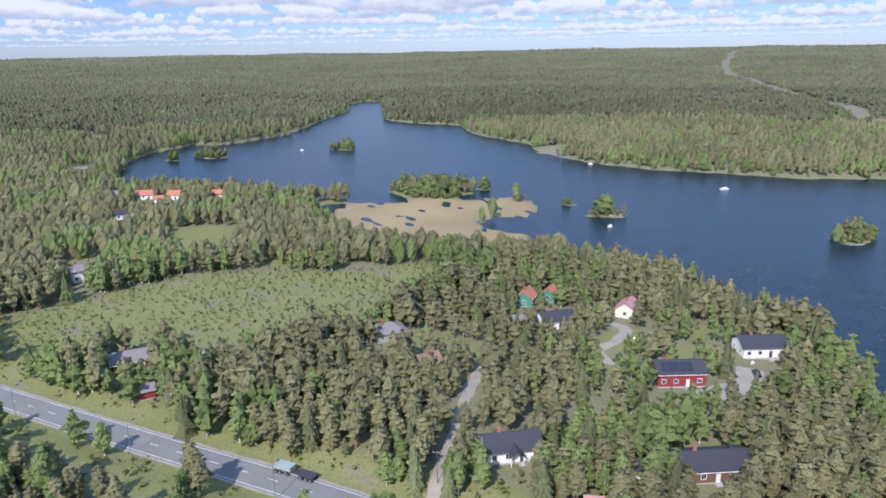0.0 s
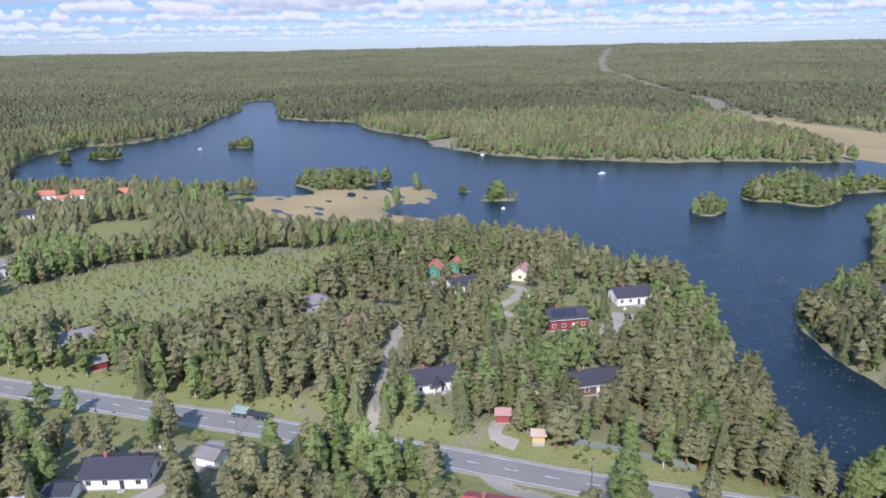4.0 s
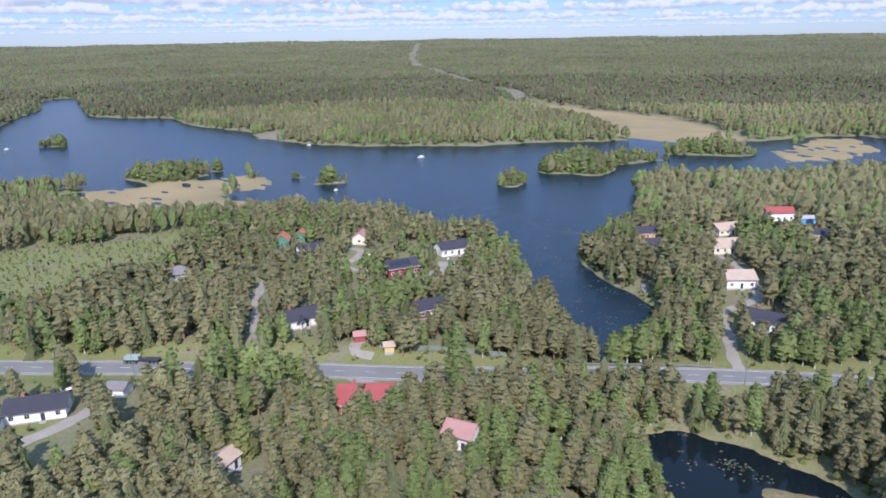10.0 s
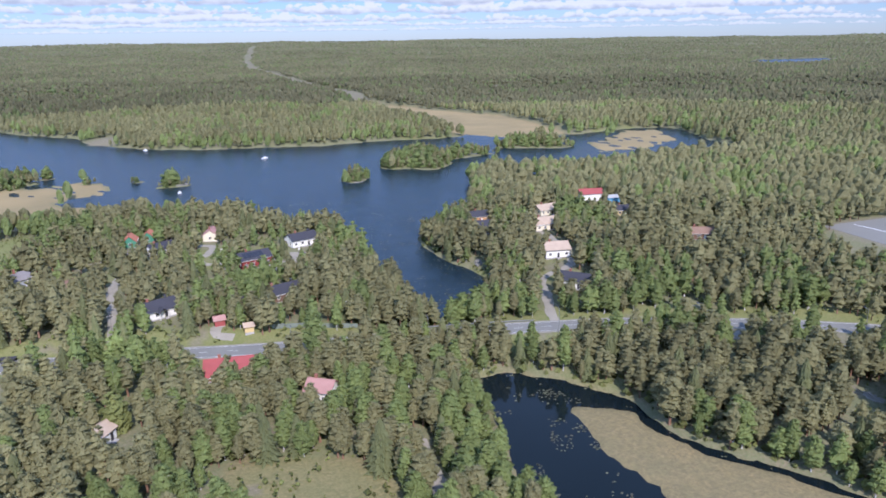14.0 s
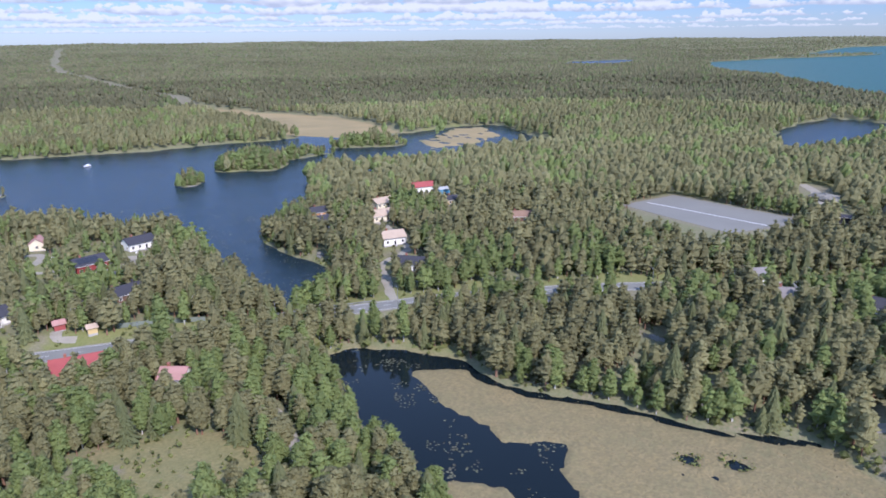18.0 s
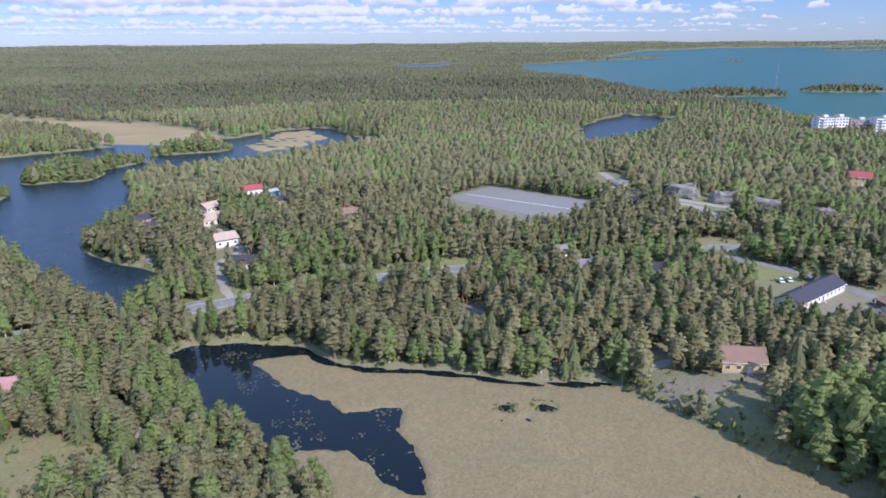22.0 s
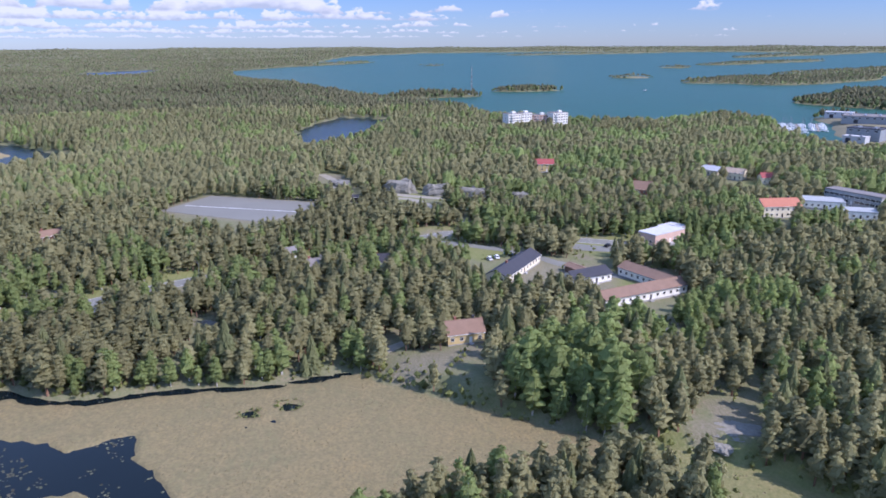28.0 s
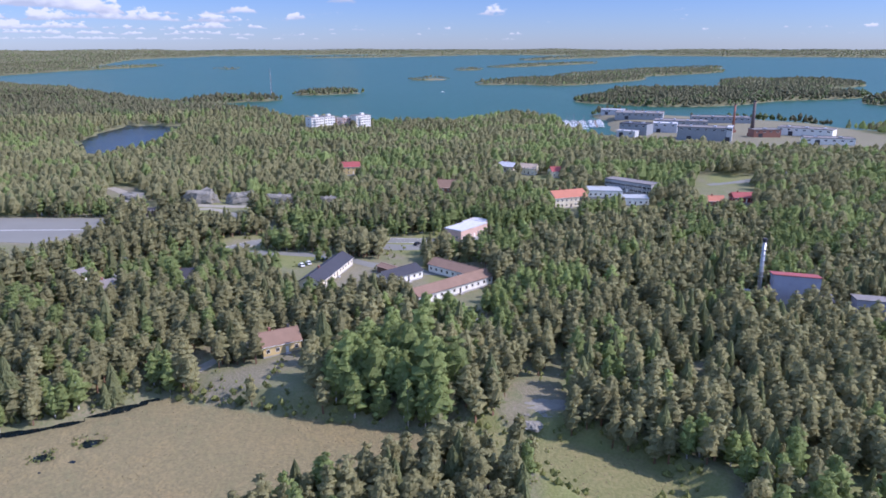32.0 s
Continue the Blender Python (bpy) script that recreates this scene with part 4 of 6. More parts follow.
house(431, -288, -131, 13, 9, 4.5, 2.6, CREAM, R_TAN, "cream house with a tan roof", storeys=2, group=T_, clear=24)
house(413, -303, -86, 10, 8, 4.2, 2.6, CREAM, R_RED, "cream house with a red roof", group=T_, clear=20)
house(300, -360, -101, 9, 7, 3.0, 2.2, BRICKM, R_ORANGE, "brick house with an orange roof", group=T_, clear=18)
house(303, -379, -101, 12, 8, 3.0, 2.2, RED, R_RED, "red house with a red roof", group=T_, clear=22)

# ---------------------------------------------------------------- flats, works and harbour in the distance
def block(x, y, turn, L, D, floors, wall, label, cols, name="apartment_building", group=""):
    """A block of flats with a window for each bay and storey."""
    z, H_ = gz(x, y), floors * 2.85 + 0.6
    h = thing(name, pose(x, y, z, 0, 0, turn), label, "building", group)
    FOOT.append((x, y, max(L, D) * 0.5 + 2, -1.0))
    part("wall", Geo().box(0, 0, H_ / 2 - 0.5, L, D, H_ + 1.0), wall, h)
    r = part("roof", Geo().box(0, 0, H_ + 0.15, L + 0.4, D + 0.4, 0.3), R_GREY, h)
    part("lift_housing", Geo().box(L * 0.12, 0, H_ + 1.3, 4.0, 4.0, 2.0), WHITE, r)
    for f in range(floors):
        zz = 1.7 + f * 2.85
        for s in (-1, 1):
            for i in range(cols):
                xx = -L / 2 + L * (i + 0.5) / cols
                add_window(h, xx, s * (D / 2 + 0.02), zz, 0 if s < 0 else 180, "wide")
        for s in (-1, 1):
            add_window(h, s * (L / 2 + 0.02), 0, zz, 90 * s, "wide")
        if cols > 4:
            part("balcony", Geo().box(-L / 2 + L * 1.5 / cols, -D / 2 - 0.75, zz - 0.3, 2.9, 1.4, 1.1), GREYW, h)
    return h


A_ = "white blocks of flats above the sea"
block(738, -136, -62, 15, 14, 6, WHITE, "white tall block of flats among trees", 5, group=A_)
block(748, -150, -62, 13, 13, 6, WHITE, "white tall block of flats, set back", 4, group=A_)
block(752, -168, -80, 17, 11, 5, PINKW, "pink-brown block standing between white flats", 5, group=A_)
block(748, -187, -62, 19, 14, 6, WHITE, "white tall block of flats with balconies", 6, group=A_)


def hall(x, y, turn, L, D, H_, wall, roof, label, ribs=True, vents=2):
    """A works hall: cladding, flat roof with kerb, roof vents, a rolling gate and a row of lights."""
    z = gz(x, y)
    h = thing("factory_hall", pose(x, y, z, 0, 0, turn), label, "factory", "factory halls by the harbour")
    FOOT.append((x, y, max(L, D) * 0.5 + 4, 40.0))
    part("wall", Geo().box(0, 0, H_ / 2 - 0.6, L, D, H_ + 1.2), wall, h)
    g = Geo().box(0, 0, H_ + 0.12, L + 0.5, D + 0.5, 0.25)
    for s in (-1, 1):
        g.box(0, s * (D / 2 + 0.1), H_ + 0.45, L + 0.5, 0.3, 0.4).box(s * (L / 2 + 0.1), 0, H_ + 0.45, 0.3, D - 0.2, 0.4)
    r = part("roof", g, roof, h)
    for i in range(vents):
        part("roof_vent", Geo().box((i - vents / 2 + 0.5) * L / vents, 0, H_ + 0.8, 2.4, D * 0.35, 1.1), METAL, r)
    part("gate", Geo().box(-L * 0.25, -D / 2 - 0.03, 2.2, 4.5, 0.14, 4.4), DARK, h)
    for i in range(max(2, int(L / 7))):
        add_window(h, -L / 2 + (i + 0.5) * L / max(2, int(L / 7)), -D / 2 - 0.02, H_ - 1.8, 0, "strip")
    return h


SHEETB, SHEETL = paint("blue_grey_cladding", (0.25, 0.275, 0.285), 0.5), paint("light_grey_cladding", (0.46, 0.475, 0.46), 0.5)
hall(597, -522, -124, 47, 22, 13, SHEETB, R_GREY, "tall blue-grey clad factory hall")
hall(582, -543, -124, 5, 21, 13.5, SHEETL, R_PALE, "pale gable end of the factory hall", vents=0)
hall(656, -478, -134, 30, 22, 12, SHEETB, R_DARK, "dark blue works hall beside the marina")
hall(640, -461, -134, 20, 12, 6, SHEETL, R_PALE, "low pale storage hall")
hall(672, -520, -120, 26, 18, 10, R_PALE, R_PALE, "low boat hall with a white roof")
hall(720, -565, -120, 60, 26, 8, GREYW, R_GREY, "long grey works hall with a felt roof", vents=4)
hall(820, -560, -120, 60, 40, 8, GREYW, R_GREY, "broad grey works hall at the quay", vents=4)
hall(888, -552, -120, 32, 16, 7, R_PALE, R_PALE, "white curved-roof storage tent", vents=0)
hall(612, -602, -101, 28, 16, 8, BRICKM, R_GREY, "old red brick works building", vents=1)
hall(612, -652, -140, 54, 20, 8, WHITE, R_GREY, "long white works building", vents=3)
hall(541, -622, -115, 44, 18, 6, WHITE, R_GREY, "low white works building with a dark roof", vents=2)
hall(760, -640, -115, 70, 24, 7, GREYW, R_GREY, "long low works building near the quay", vents=4)


def brick_stack(x, y, H_, r0, mat, label):
    z = gz(x, y)
    t = thing("factory_chimney", pose(x, y, z), label, "chimney", "factory chimneys")
    part("base", Geo().box(0, 0, 1.2, r0 * 3, r0 * 3, 3.6), BRICKM, t)
    s = part("shaft", Geo().tube((0, 0, 2.5), (0, 0, H_), r0, r0 * 0.6, 14), mat, t, smooth=True)
    part("rim", Geo().tube((0, 0, H_ - 0.6), (0, 0, H_ + 0.2), r0 * 0.78, r0 * 0.78, 14), DARK, s)
    for k in (0.4, 0.7):
        part("band", Geo().tube((0, 0, H_ * k), (0, 0, H_ * k + 0.4), r0 * (1 - 0.4 * k) + 0.06, r0 * (1 - 0.4 * k) + 0.06, 14), DARK, s)


brick_stack(662, -597, 31, 1.6, BRICKM, "tall round red brick factory chimney")
brick_stack(622, -594, 37, 2.2, paint("sooty_brick", (0.13, 0.10, 0.09)), "tall dark factory chimney with bands")

# heating plant with the steel chimney
PLANT_WALL = paint("plant_cladding", (0.36, 0.36, 0.42), 0.6)
h = house(149, -302, 62, 15.5, 10, 10.5, 1.8, PLANT_WALL, R_RED, "grey heating plant with a red sloping roof", name="plant_building", style="shed", windows=False, chimneys=0, clear=14)
for i in range(3):
    for j in range(4):
        for q in (-0.75, 0.75):
            add_window(h, -4.4 + i * 4.2 + q, -5.02, 3.0 + j * 1.75, 0)
part("conveyor", Geo().slab([(7.6, -3.5, 7.5), (13.5, -3.5, 1.2), (13.5, -1.5, 1.2), (7.6, -1.5, 7.5)], 0.9), R_RED, h, "sloping red conveyor housing")
part("filter_house", Geo().box(-10.6, -1.5, 2.4, 5.6, 5, 5.2), PLANT_WALL, h)
house(134, -324, 62, 14, 9, 6.0, 1.0, PLANT_WALL, R_GREY, "grey open-fronted fuel shed with a flat roof", name="plant_building", style="shed", windows=False, chimneys=0, clear=10)
house(139, -314, 62, 4, 5, 3.5, 0.4, DARK, R_DARK, "dark metal container store", name="shed", style="shed", windows=False, chimneys=0, clear=6)
zc = gz(152, -290)
st = thing("steel_chimney", pose(152, -290, zc, 0, 0, 62), "slim galvanised steel chimney with a dark cap", "chimney")
part("plinth", Geo().box(0, 0, 0.2, 2.6, 2.6, 1.2), CONCRETE, st)
sh = part("shaft", Geo().tube((0, 0, 0.6), (0, 0, 24), 0.75, 0.6, 14), METAL, st, smooth=True)
part("cap", Geo().tube((0, 0, 24), (0, 0, 25.4), 0.78, 0.78, 14), DARK, sh)
for k in range(9):
    part("ring", Geo().tube((0, 0, 5 + 2 * k), (0, 0, 5.18 + 2 * k), 0.9, 0.9, 14), METAL, sh)
part("ladder", Geo().box(0, -0.95, 12.5, 0.5, 0.12, 23), DARK, sh)
part("flue", Geo().tube((0, 0, 5), (6.5, -1, 5), 0.5, 0.5, 10), METAL, st, smooth=True)

# ---------------------------------------------------------------- boats, jetties, mast
for row in ((375, -75, 15, 55), (430, -5, 12, 60), (272, -96, 9, 34), (256, -172, 10, 30), (358, -402, 20, 60), (238, -122, 9, 25)):
    FOOT.append(row)
HULL_W = paint("white_hull", (0.75, 0.75, 0.73), 0.35)
DECK = material("jetty_boards", (0.33, 0.29, 0.24), 0.9, None, 0.8, 6.0)


def boat(x, y, turn, L=7.0, mast=0.0, label="white motor boat on the water"):
    b = thing("boat", pose(x, y, float(rise(np.array([x]), np.array([y]))[0]) - 0.1, 0, 0, turn), label, "boat", "boats")
    w, g = L * 0.17, Geo()
    st = [(-0.5, 0.85), (-0.2, 1.0), (0.15, 0.95), (0.38, 0.6), (0.5, 0.04)]
    v = []
    for u, k in st:
        v += [(u * L, -w * k, 0.95), (u * L, -w * k * 0.6, -0.25), (u * L, w * k * 0.6, -0.25), (u * L, w * k, 0.95)]
    f = [(0, 1, 2, 3)]
    for i in range(4):
        for j in range(3):
            f.append((4 * i + j, 4 * i + 4 + j, 4 * i + 5 + j, 4 * i + 1 + j))
        f.append((4 * i + 3, 4 * i + 7, 4 * i + 4, 4 * i))
    part("hull", g.add(v, f), HULL_W, b)
    c = part("cabin", Geo().box(0.05 * L, 0, 1.35, L * 0.34, w * 1.3, 0.9, 0.75), HULL_W, b)
    part("windscreen", Geo().box(0.19 * L, 0, 1.5, 0.1, w * 1.0, 0.45), GLASS, c)
    part("outboard", Geo().box(-0.53 * L, 0, 0.8, 0.5, 0.45, 1.1, 0.7), DARK, b)
    if mast:
        part("mast", Geo().tube((0.1 * L, 0, 1.0), (0.1 * L, 0, mast), 0.09, 0.05, 6), METAL, b)


boat(191, 474, 5, 6.5, label="white cabin boat on the lake")
boat(-138, 706, 10, 4)
boat(124, 590, -30, 3.6)
boat(91, 376, 0, 2.6, label="small rowing boat near the islet")
boat(1500, -420, 40, 10, label="white boat out on the sea")
for (jx, jy), (kx, ky) in (((742, -436), (850, -462)), ((752, -452), (846, -484)), ((764, -478), (852, -510)), ((700, -428), (760, -446))):
    L = math.hypot(kx - jx, ky - jy)
    ang = math.degrees(math.atan2(ky - jy, kx - jx))
    j = thing("jetty", pose((jx + kx) / 2, (jy + ky) / 2, 0, 0, 0, ang), "grey boarded floating jetty with moored boats", "jetty", "jetties in the marina")
    for i in range(int(L / 6)):
        part("deck", Geo().box(-L / 2 + 6 * i + 3, 0, 0.55, 5.9, 2.2, 0.22), DECK, j)
        part("float", Geo().box(-L / 2 + 6 * i + 3, 0, 0.1, 3.0, 1.9, 0.7), CONCRETE, j)
    random.seed(int(jx))
    for i in range(int(L / 5)):
        for s in (-1, 1):
            if random.random() < 0.86:
                u = -L / 2 + 3 + 5 * i
                c, sn = math.cos(radians(ang)), math.sin(radians(ang))
                ox, oy = u, s * 5.6
                boat((jx + kx) / 2 + ox * c - oy * sn, (jy + ky) / 2 + ox * sn + oy * c, ang + 90 * s, random.uniform(6.5, 9.5), random.choice((0, 0, 10, 12)), "white boat moored at the jetty")
pier = thing("pier", pose(906, -365, 0, 0, 0, -93), "long pale concrete breakwater pier", "pier")
for i in range(9):
    part("section", Geo().box(-32 + 8 * i, 0, 0.3, 7.9, 2.6, 1.3), CONCRETE, pier)

mz = gz(1345, -62)
mast = thing("radio_mast", pose(1345, -62, mz), "slim lattice radio mast on a wooded island", "mast")
for i in range(3):
    a = i * 2.0944
    part("leg", Geo().tube((1.4 * math.cos(a), 1.4 * math.sin(a), -0.3), (0.3 * math.cos(a), 0.3 * math.sin(a), 56), 0.26, 0.18, 5), METAL, mast)
for k in range(12):
    r_ = 1.4 - 1.1 * k / 12
    g = Geo()
    for i in range(3):
        a, b = i * 2.0944, (i + 1) * 2.0944
        g.tube((r_ * math.cos(a), r_ * math.sin(a), 4.5 * k), (r_ * math.cos(b), r_ * math.sin(b), 4.5 * k + 4.0), 0.16, 0.16, 4)
    part("brace", g, R_RED if k % 2 else WHITE, mast)

# ---------------------------------------------------------------- along the road
def lamp_post(x, y, turn):
    p = thing("street_lamp", pose(x, y, gz(x, y), 0, 0, turn), "grey steel street lamp with an arm over the road", "street lamp", "street lamps along the road")
    part("post", Geo().tube((0, 0, -0.3), (0, 0, 8.2), 0.11, 0.07, 7), METAL, p)
    part("arm", Geo().tube((0, 0, 8.15), (0, 1.6, 8.5), 0.06, 0.05, 6), METAL, p)
    part("head", Geo().box(0, 1.9, 8.5, 0.32, 0.8, 0.16), DARK, p)


for i in range(-3, 8):
    u = -36 + i * 38.0
    yy = np.interp(u, [q[0] for q in MAIN_ROAD], [q[1] for q in MAIN_ROAD]) - 6.2
    lamp_post(u, float(yy), -25)

t = thing("truck_trailer", pose(-34.0, 139.0, gz(-34, 137), 0, 0, -26), "parked tipper trailer with a mint-green box and flat bed", "trailer")
part("box", Geo().box(-2.3, 0, 1.75, 4.4, 2.2, 0.9).box(-2.3, 0, 2.22, 4.5, 2.3, 0.08), paint("mint_paint", (0.27, 0.35, 0.31)), t, "mint-green tipper box")
part("chassis", Geo().box(0.4, 0, 1.05, 10.8, 1.2, 0.3), DARK, t)
part("bed", Geo().box(3.6, 0, 1.3, 4.6, 2.4, 0.16), DARK, t)
wheel = Geo().tube((0, -0.17, 0), (0, 0.17, 0), 0.5, 0.5, 14)
for wx in (-4.2, -3.0, -1.2, 2.6, 4.0, 5.2):
    for s in (-1, 1):
        w = part("wheel", wheel, DARK, t, at=pose(wx, s * 1.0, 0.5))
        part("rim", Geo().tube((0, s * 0.15, 0), (0, s * 0.19, 0), 0.26, 0.26, 10), METAL, w)


def car(x, y, turn, mat, label):
    c = thing("car", pose(x, y, gz(x, y) + 0.08, 0, 0, turn), label, "car", "parked cars")
    prof = [(-2.1, 0.35), (-2.15, 0.85), (-1.5, 0.95), (1.0, 0.92), (2.05, 0.75), (2.15, 0.4)]
    g = Geo()
    n = len(prof)
    g.add([(px, s * 0.87, pz) for s in (-1, 1) for px, pz in prof], [tuple(range(n)), tuple(range(2 * n - 1, n - 1, -1))] + [(i, n + i, n + (i + 1) % n, (i + 1) % n) for i in range(n)])
    part("body", g, mat, c)
    k = part("cabin", Geo().box(-0.35, 0, 1.17, 2.6, 1.55, 0.55, 0.78), GLASS, c)
    part("roof", Geo().box(-0.35, 0, 1.46, 2.0, 1.22, 0.06), mat, k)
    for wx in (-1.35, 1.35):
        for s in (-1, 1):
            w = part("wheel", Geo().tube((wx, s * 0.72, 0.32), (wx, s * 0.9, 0.32), 0.33, 0.33, 12), DARK, c)
            part("rim", Geo().tube((wx, s * 0.9, 0.32), (wx, s * 0.92, 0.32), 0.2, 0.2, 10), METAL, w)
    for s in (-1, 1):
        part("headlight", Geo().box(2.08, s * 0.6, 0.66, 0.12, 0.35, 0.14), WHITE, c)


C_BLACK, C_BLUE = paint("black_car_paint", (0.02, 0.02, 0.022), 0.25), paint("blue_car_paint", (0.05, 0.22, 0.50), 0.3)
car(227, -124, 20, HULL_W, "white car parked in the lot")
car(230, -127, 15, HULL_W, "white car parked in the lot")
car(236, -132, 60, C_BLUE, "blue car parked on asphalt")
car(253, -178, -40, C_BLACK, "black parked car on the forecourt")
car(88, 184, 80, C_BLACK, "black parked car beside the white house")
car(213, 176, 10, HULL_W, "white parked car on the drive")
car(-66, 97, 30, GREYW, "grey parked car on the drive")


def pole(x, y, H_, label, name="flagpole"):
    p = thing(name, pose(x, y, gz(x, y)), label, "pole")
    part("shaft", Geo().tube((0, 0, -0.2), (0, 0, H_), 0.09, 0.05, 7), WHITE if name == "flagpole" else BARK_GREY, p)
    if name == "flagpole":
        part("knob", Geo().tube((0, 0, H_), (0, 0, H_ + 0.18), 0.1, 0.06, 7), METAL, p)
    else:
        part("crossarm", Geo().box(0, 0, H_ - 0.5, 2.0, 0.12, 0.14), BARK_GREY, p)
        for s in (-0.8, 0, 0.8):
            part("insulator", Geo().tube((s, 0, H_ - 0.42), (s, 0, H_ - 0.15), 0.06, 0.05, 6), WHITE, p)


pole(44.5, 132, 9, "white flagpole beside a cabin")
pole(-26, 219, 9, "white flagpole beside the grey house")
for u in (-1.2, 1.2):
    pole(6 + u, 194, 8.5, "pale wooden utility pole in a clearing", "utility_pole")
for u in range(5):
    pole(-70 + 34 * u, 163 - 15.5 * u, 8, "wooden utility pole beside the road", "utility_pole")


# ---------------------------------------------------------------- rock
def rock(x, y, L, D, H_, turn, seed, label, name="rock"):
    n, m = 26, 8
    v = []
    for j in range(m):
        u = j / (m - 1)
        for i in range(n):
            a = TAU_ * i / n
            p = Vector((math.cos(a) * 1.7 + seed, math.sin(a) * 1.7, u * 1.4))
            k = (1 - 0.35 * u ** 3) * (1 + 0.32 * noise.noise(p) + 0.18 * noise.noise(p * 2.9) + 0.08 * noise.noise(p * 7))
            step = math.floor(u * 4 + noise.noise(p * 1.3)) / 4
            z = H_ * (0.55 * u + 0.45 * step) * (1 + 0.25 * noise.noise(p * 2.1 + Vector((7, 3, 0))))
            v.append((L / 2 * k * math.cos(a), D / 2 * k * math.sin(a), z - 0.8))
    v.append((0, 0, H_ * 0.95 - 0.8))
    f = [(j * n + i, j * n + (i + 1) % n, (j + 1) * n + (i + 1) % n, (j + 1) * n + i) for j in range(m - 1) for i in range(n)]
    f += [((m - 1) * n + i, (m - 1) * n + (i + 1) % n, m * n) for i in range(n)]
    me = bpy.data.meshes.new(name)
    me.from_pydata(v, [], f)
    me.materials.append(ROCK)
    ob = new(name, me)
    ob.matrix_basis = pose(x, y, gz(x, y), 0, 0, turn)
    FOOT.append((x, y, max(L, D) * 0.45, 12.0))
    return tagged(ob, label, "rock", "granite rocks")


TAU_ = 6.28318
for i, (x, y, L, D, H_, a) in enumerate(((385, -62, 22, 10, 9, 80), (380, -86, 20, 9, 8, 85), (374, -112, 26, 10, 7, 80), (366, -140, 20, 8, 5, 75), (398, -20, 24, 14, 4, 60))):
    rock(x, y, L, D, H_, a, 30 + i, "grey blasted granite rock face below pines", "granite_cliff")
for i, (x, y, L, D, H_, a) in enumerate(((148, 133, 10, 4, 1.3, 60), (92, -188, 16, 9, 1.0, 80), (87, -183, 7, 5, 1.1, 20), (160, 15, 11, 6, 1.0, 10), (176, -8, 9, 5, 1.0, 60), (168, 40, 12, 5, 0.9, -30),
                                         (-299, 590, 30, 12, 2.0, 20), (233, 250, 9, 4, 1.0, 30), (100, 401, 10, 4, 1.2, 0), (201, 333, 9, 3, 1.0, 0), (186, -40, 10, 6, 0.9, 0), (152, -185, 10, 6, 0.9, 40),
                                         (150, -30, 10, 5, 0.9, 70), (140, 5, 8, 4, 0.8, 20))):
    rock(x, y, L, D, H_, a, 60 + i, "low bare granite outcrop", "rock")

# floating leaves on the pond and in the inlet
LILY = material("lily_leaves", (0.105, 0.115, 0.06), 0.6, (0.07, 0.06, 0.04), 0.3, 2.0, island=0.3)
lr = np.random.default_rng(3)
lx = np.r_[lr.uniform(50, 106, 5200), lr.uniform(90, 175, 5200)]
ly = np.r_[lr.uniform(-60, 50, 5200), lr.uniform(85, 300, 5200)]
dd = shore(lx, ly)
s = (dd < -0.6) & (wob(lx, ly, 8) + 0.7 * wob(lx, ly, 2.7) > np.where(ly > 70, 0.35, 0.5))
lx, ly = lx[s], ly[s]
n = len(lx)
a = np.arange(6) / 6 * TAU_
rad = lr.uniform(0.16, 0.42, (n, 1))
v = np.stack([lx[:, None] + rad * np.cos(a), ly[:, None] + rad * np.sin(a), np.full((n, 6), 0.03)], -1).reshape(-1, 3)
tri = np.array([(0, 1, 2), (0, 2, 3), (0, 3, 4), (0, 4, 5)])
tagged(new("lily_pads", mesh_of("lily_pads", v, (np.arange(n)[:, None, None] * 6 + tri).reshape(-1, 3), [LILY])), "floating brown-green lily leaves on dark water", "water plants", kind="stuff")

# low fence behind the playhouse
FENCE = paint("faded_green_boards", (0.17, 0.20, 0.16))
fl = smooth_line([(42, 109), (50, 105), (58, 100), (66, 95)], 2.4)
fence = thing("fence", pose(0, 0, 0), "long faded grey-green board fence along the road", "fence")
for (ax, ay), (bx, by) in zip(fl, fl[1:]):
    za, zb = gz(ax, ay), gz(bx, by)
    part("panel", Geo().slab([(ax, ay, za + 1.7), (bx, by, zb + 1.7), (bx, by, zb + 0.1), (ax, ay, za + 0.1)], 0.05), FENCE, fence)
    part("post", Geo().box(ax, ay, za + 0.8, 0.12, 0.12, 2.0), FENCE, fence)
# guard rail by the inlet
rail = thing("guard_rail", pose(0, 0, 0), "galvanised steel guard rail beside the road at the inlet", "guard rail")
gl = smooth_line([(78, 83.5), (90, 78), (104, 70.5), (116, 63.5)], 4.0)
for (ax, ay), (bx, by) in zip(gl, gl[1:]):
    za, zb = gz(ax, ay), gz(bx, by)
    part("beam", Geo().slab([(ax, ay, za + 0.85), (bx, by, zb + 0.85), (bx, by, zb + 0.5), (ax, ay, za + 0.5)], 0.06), METAL, rail)
    part("post", Geo().box(ax, ay, za + 0.3, 0.1, 0.1, 0.9), METAL, rail)
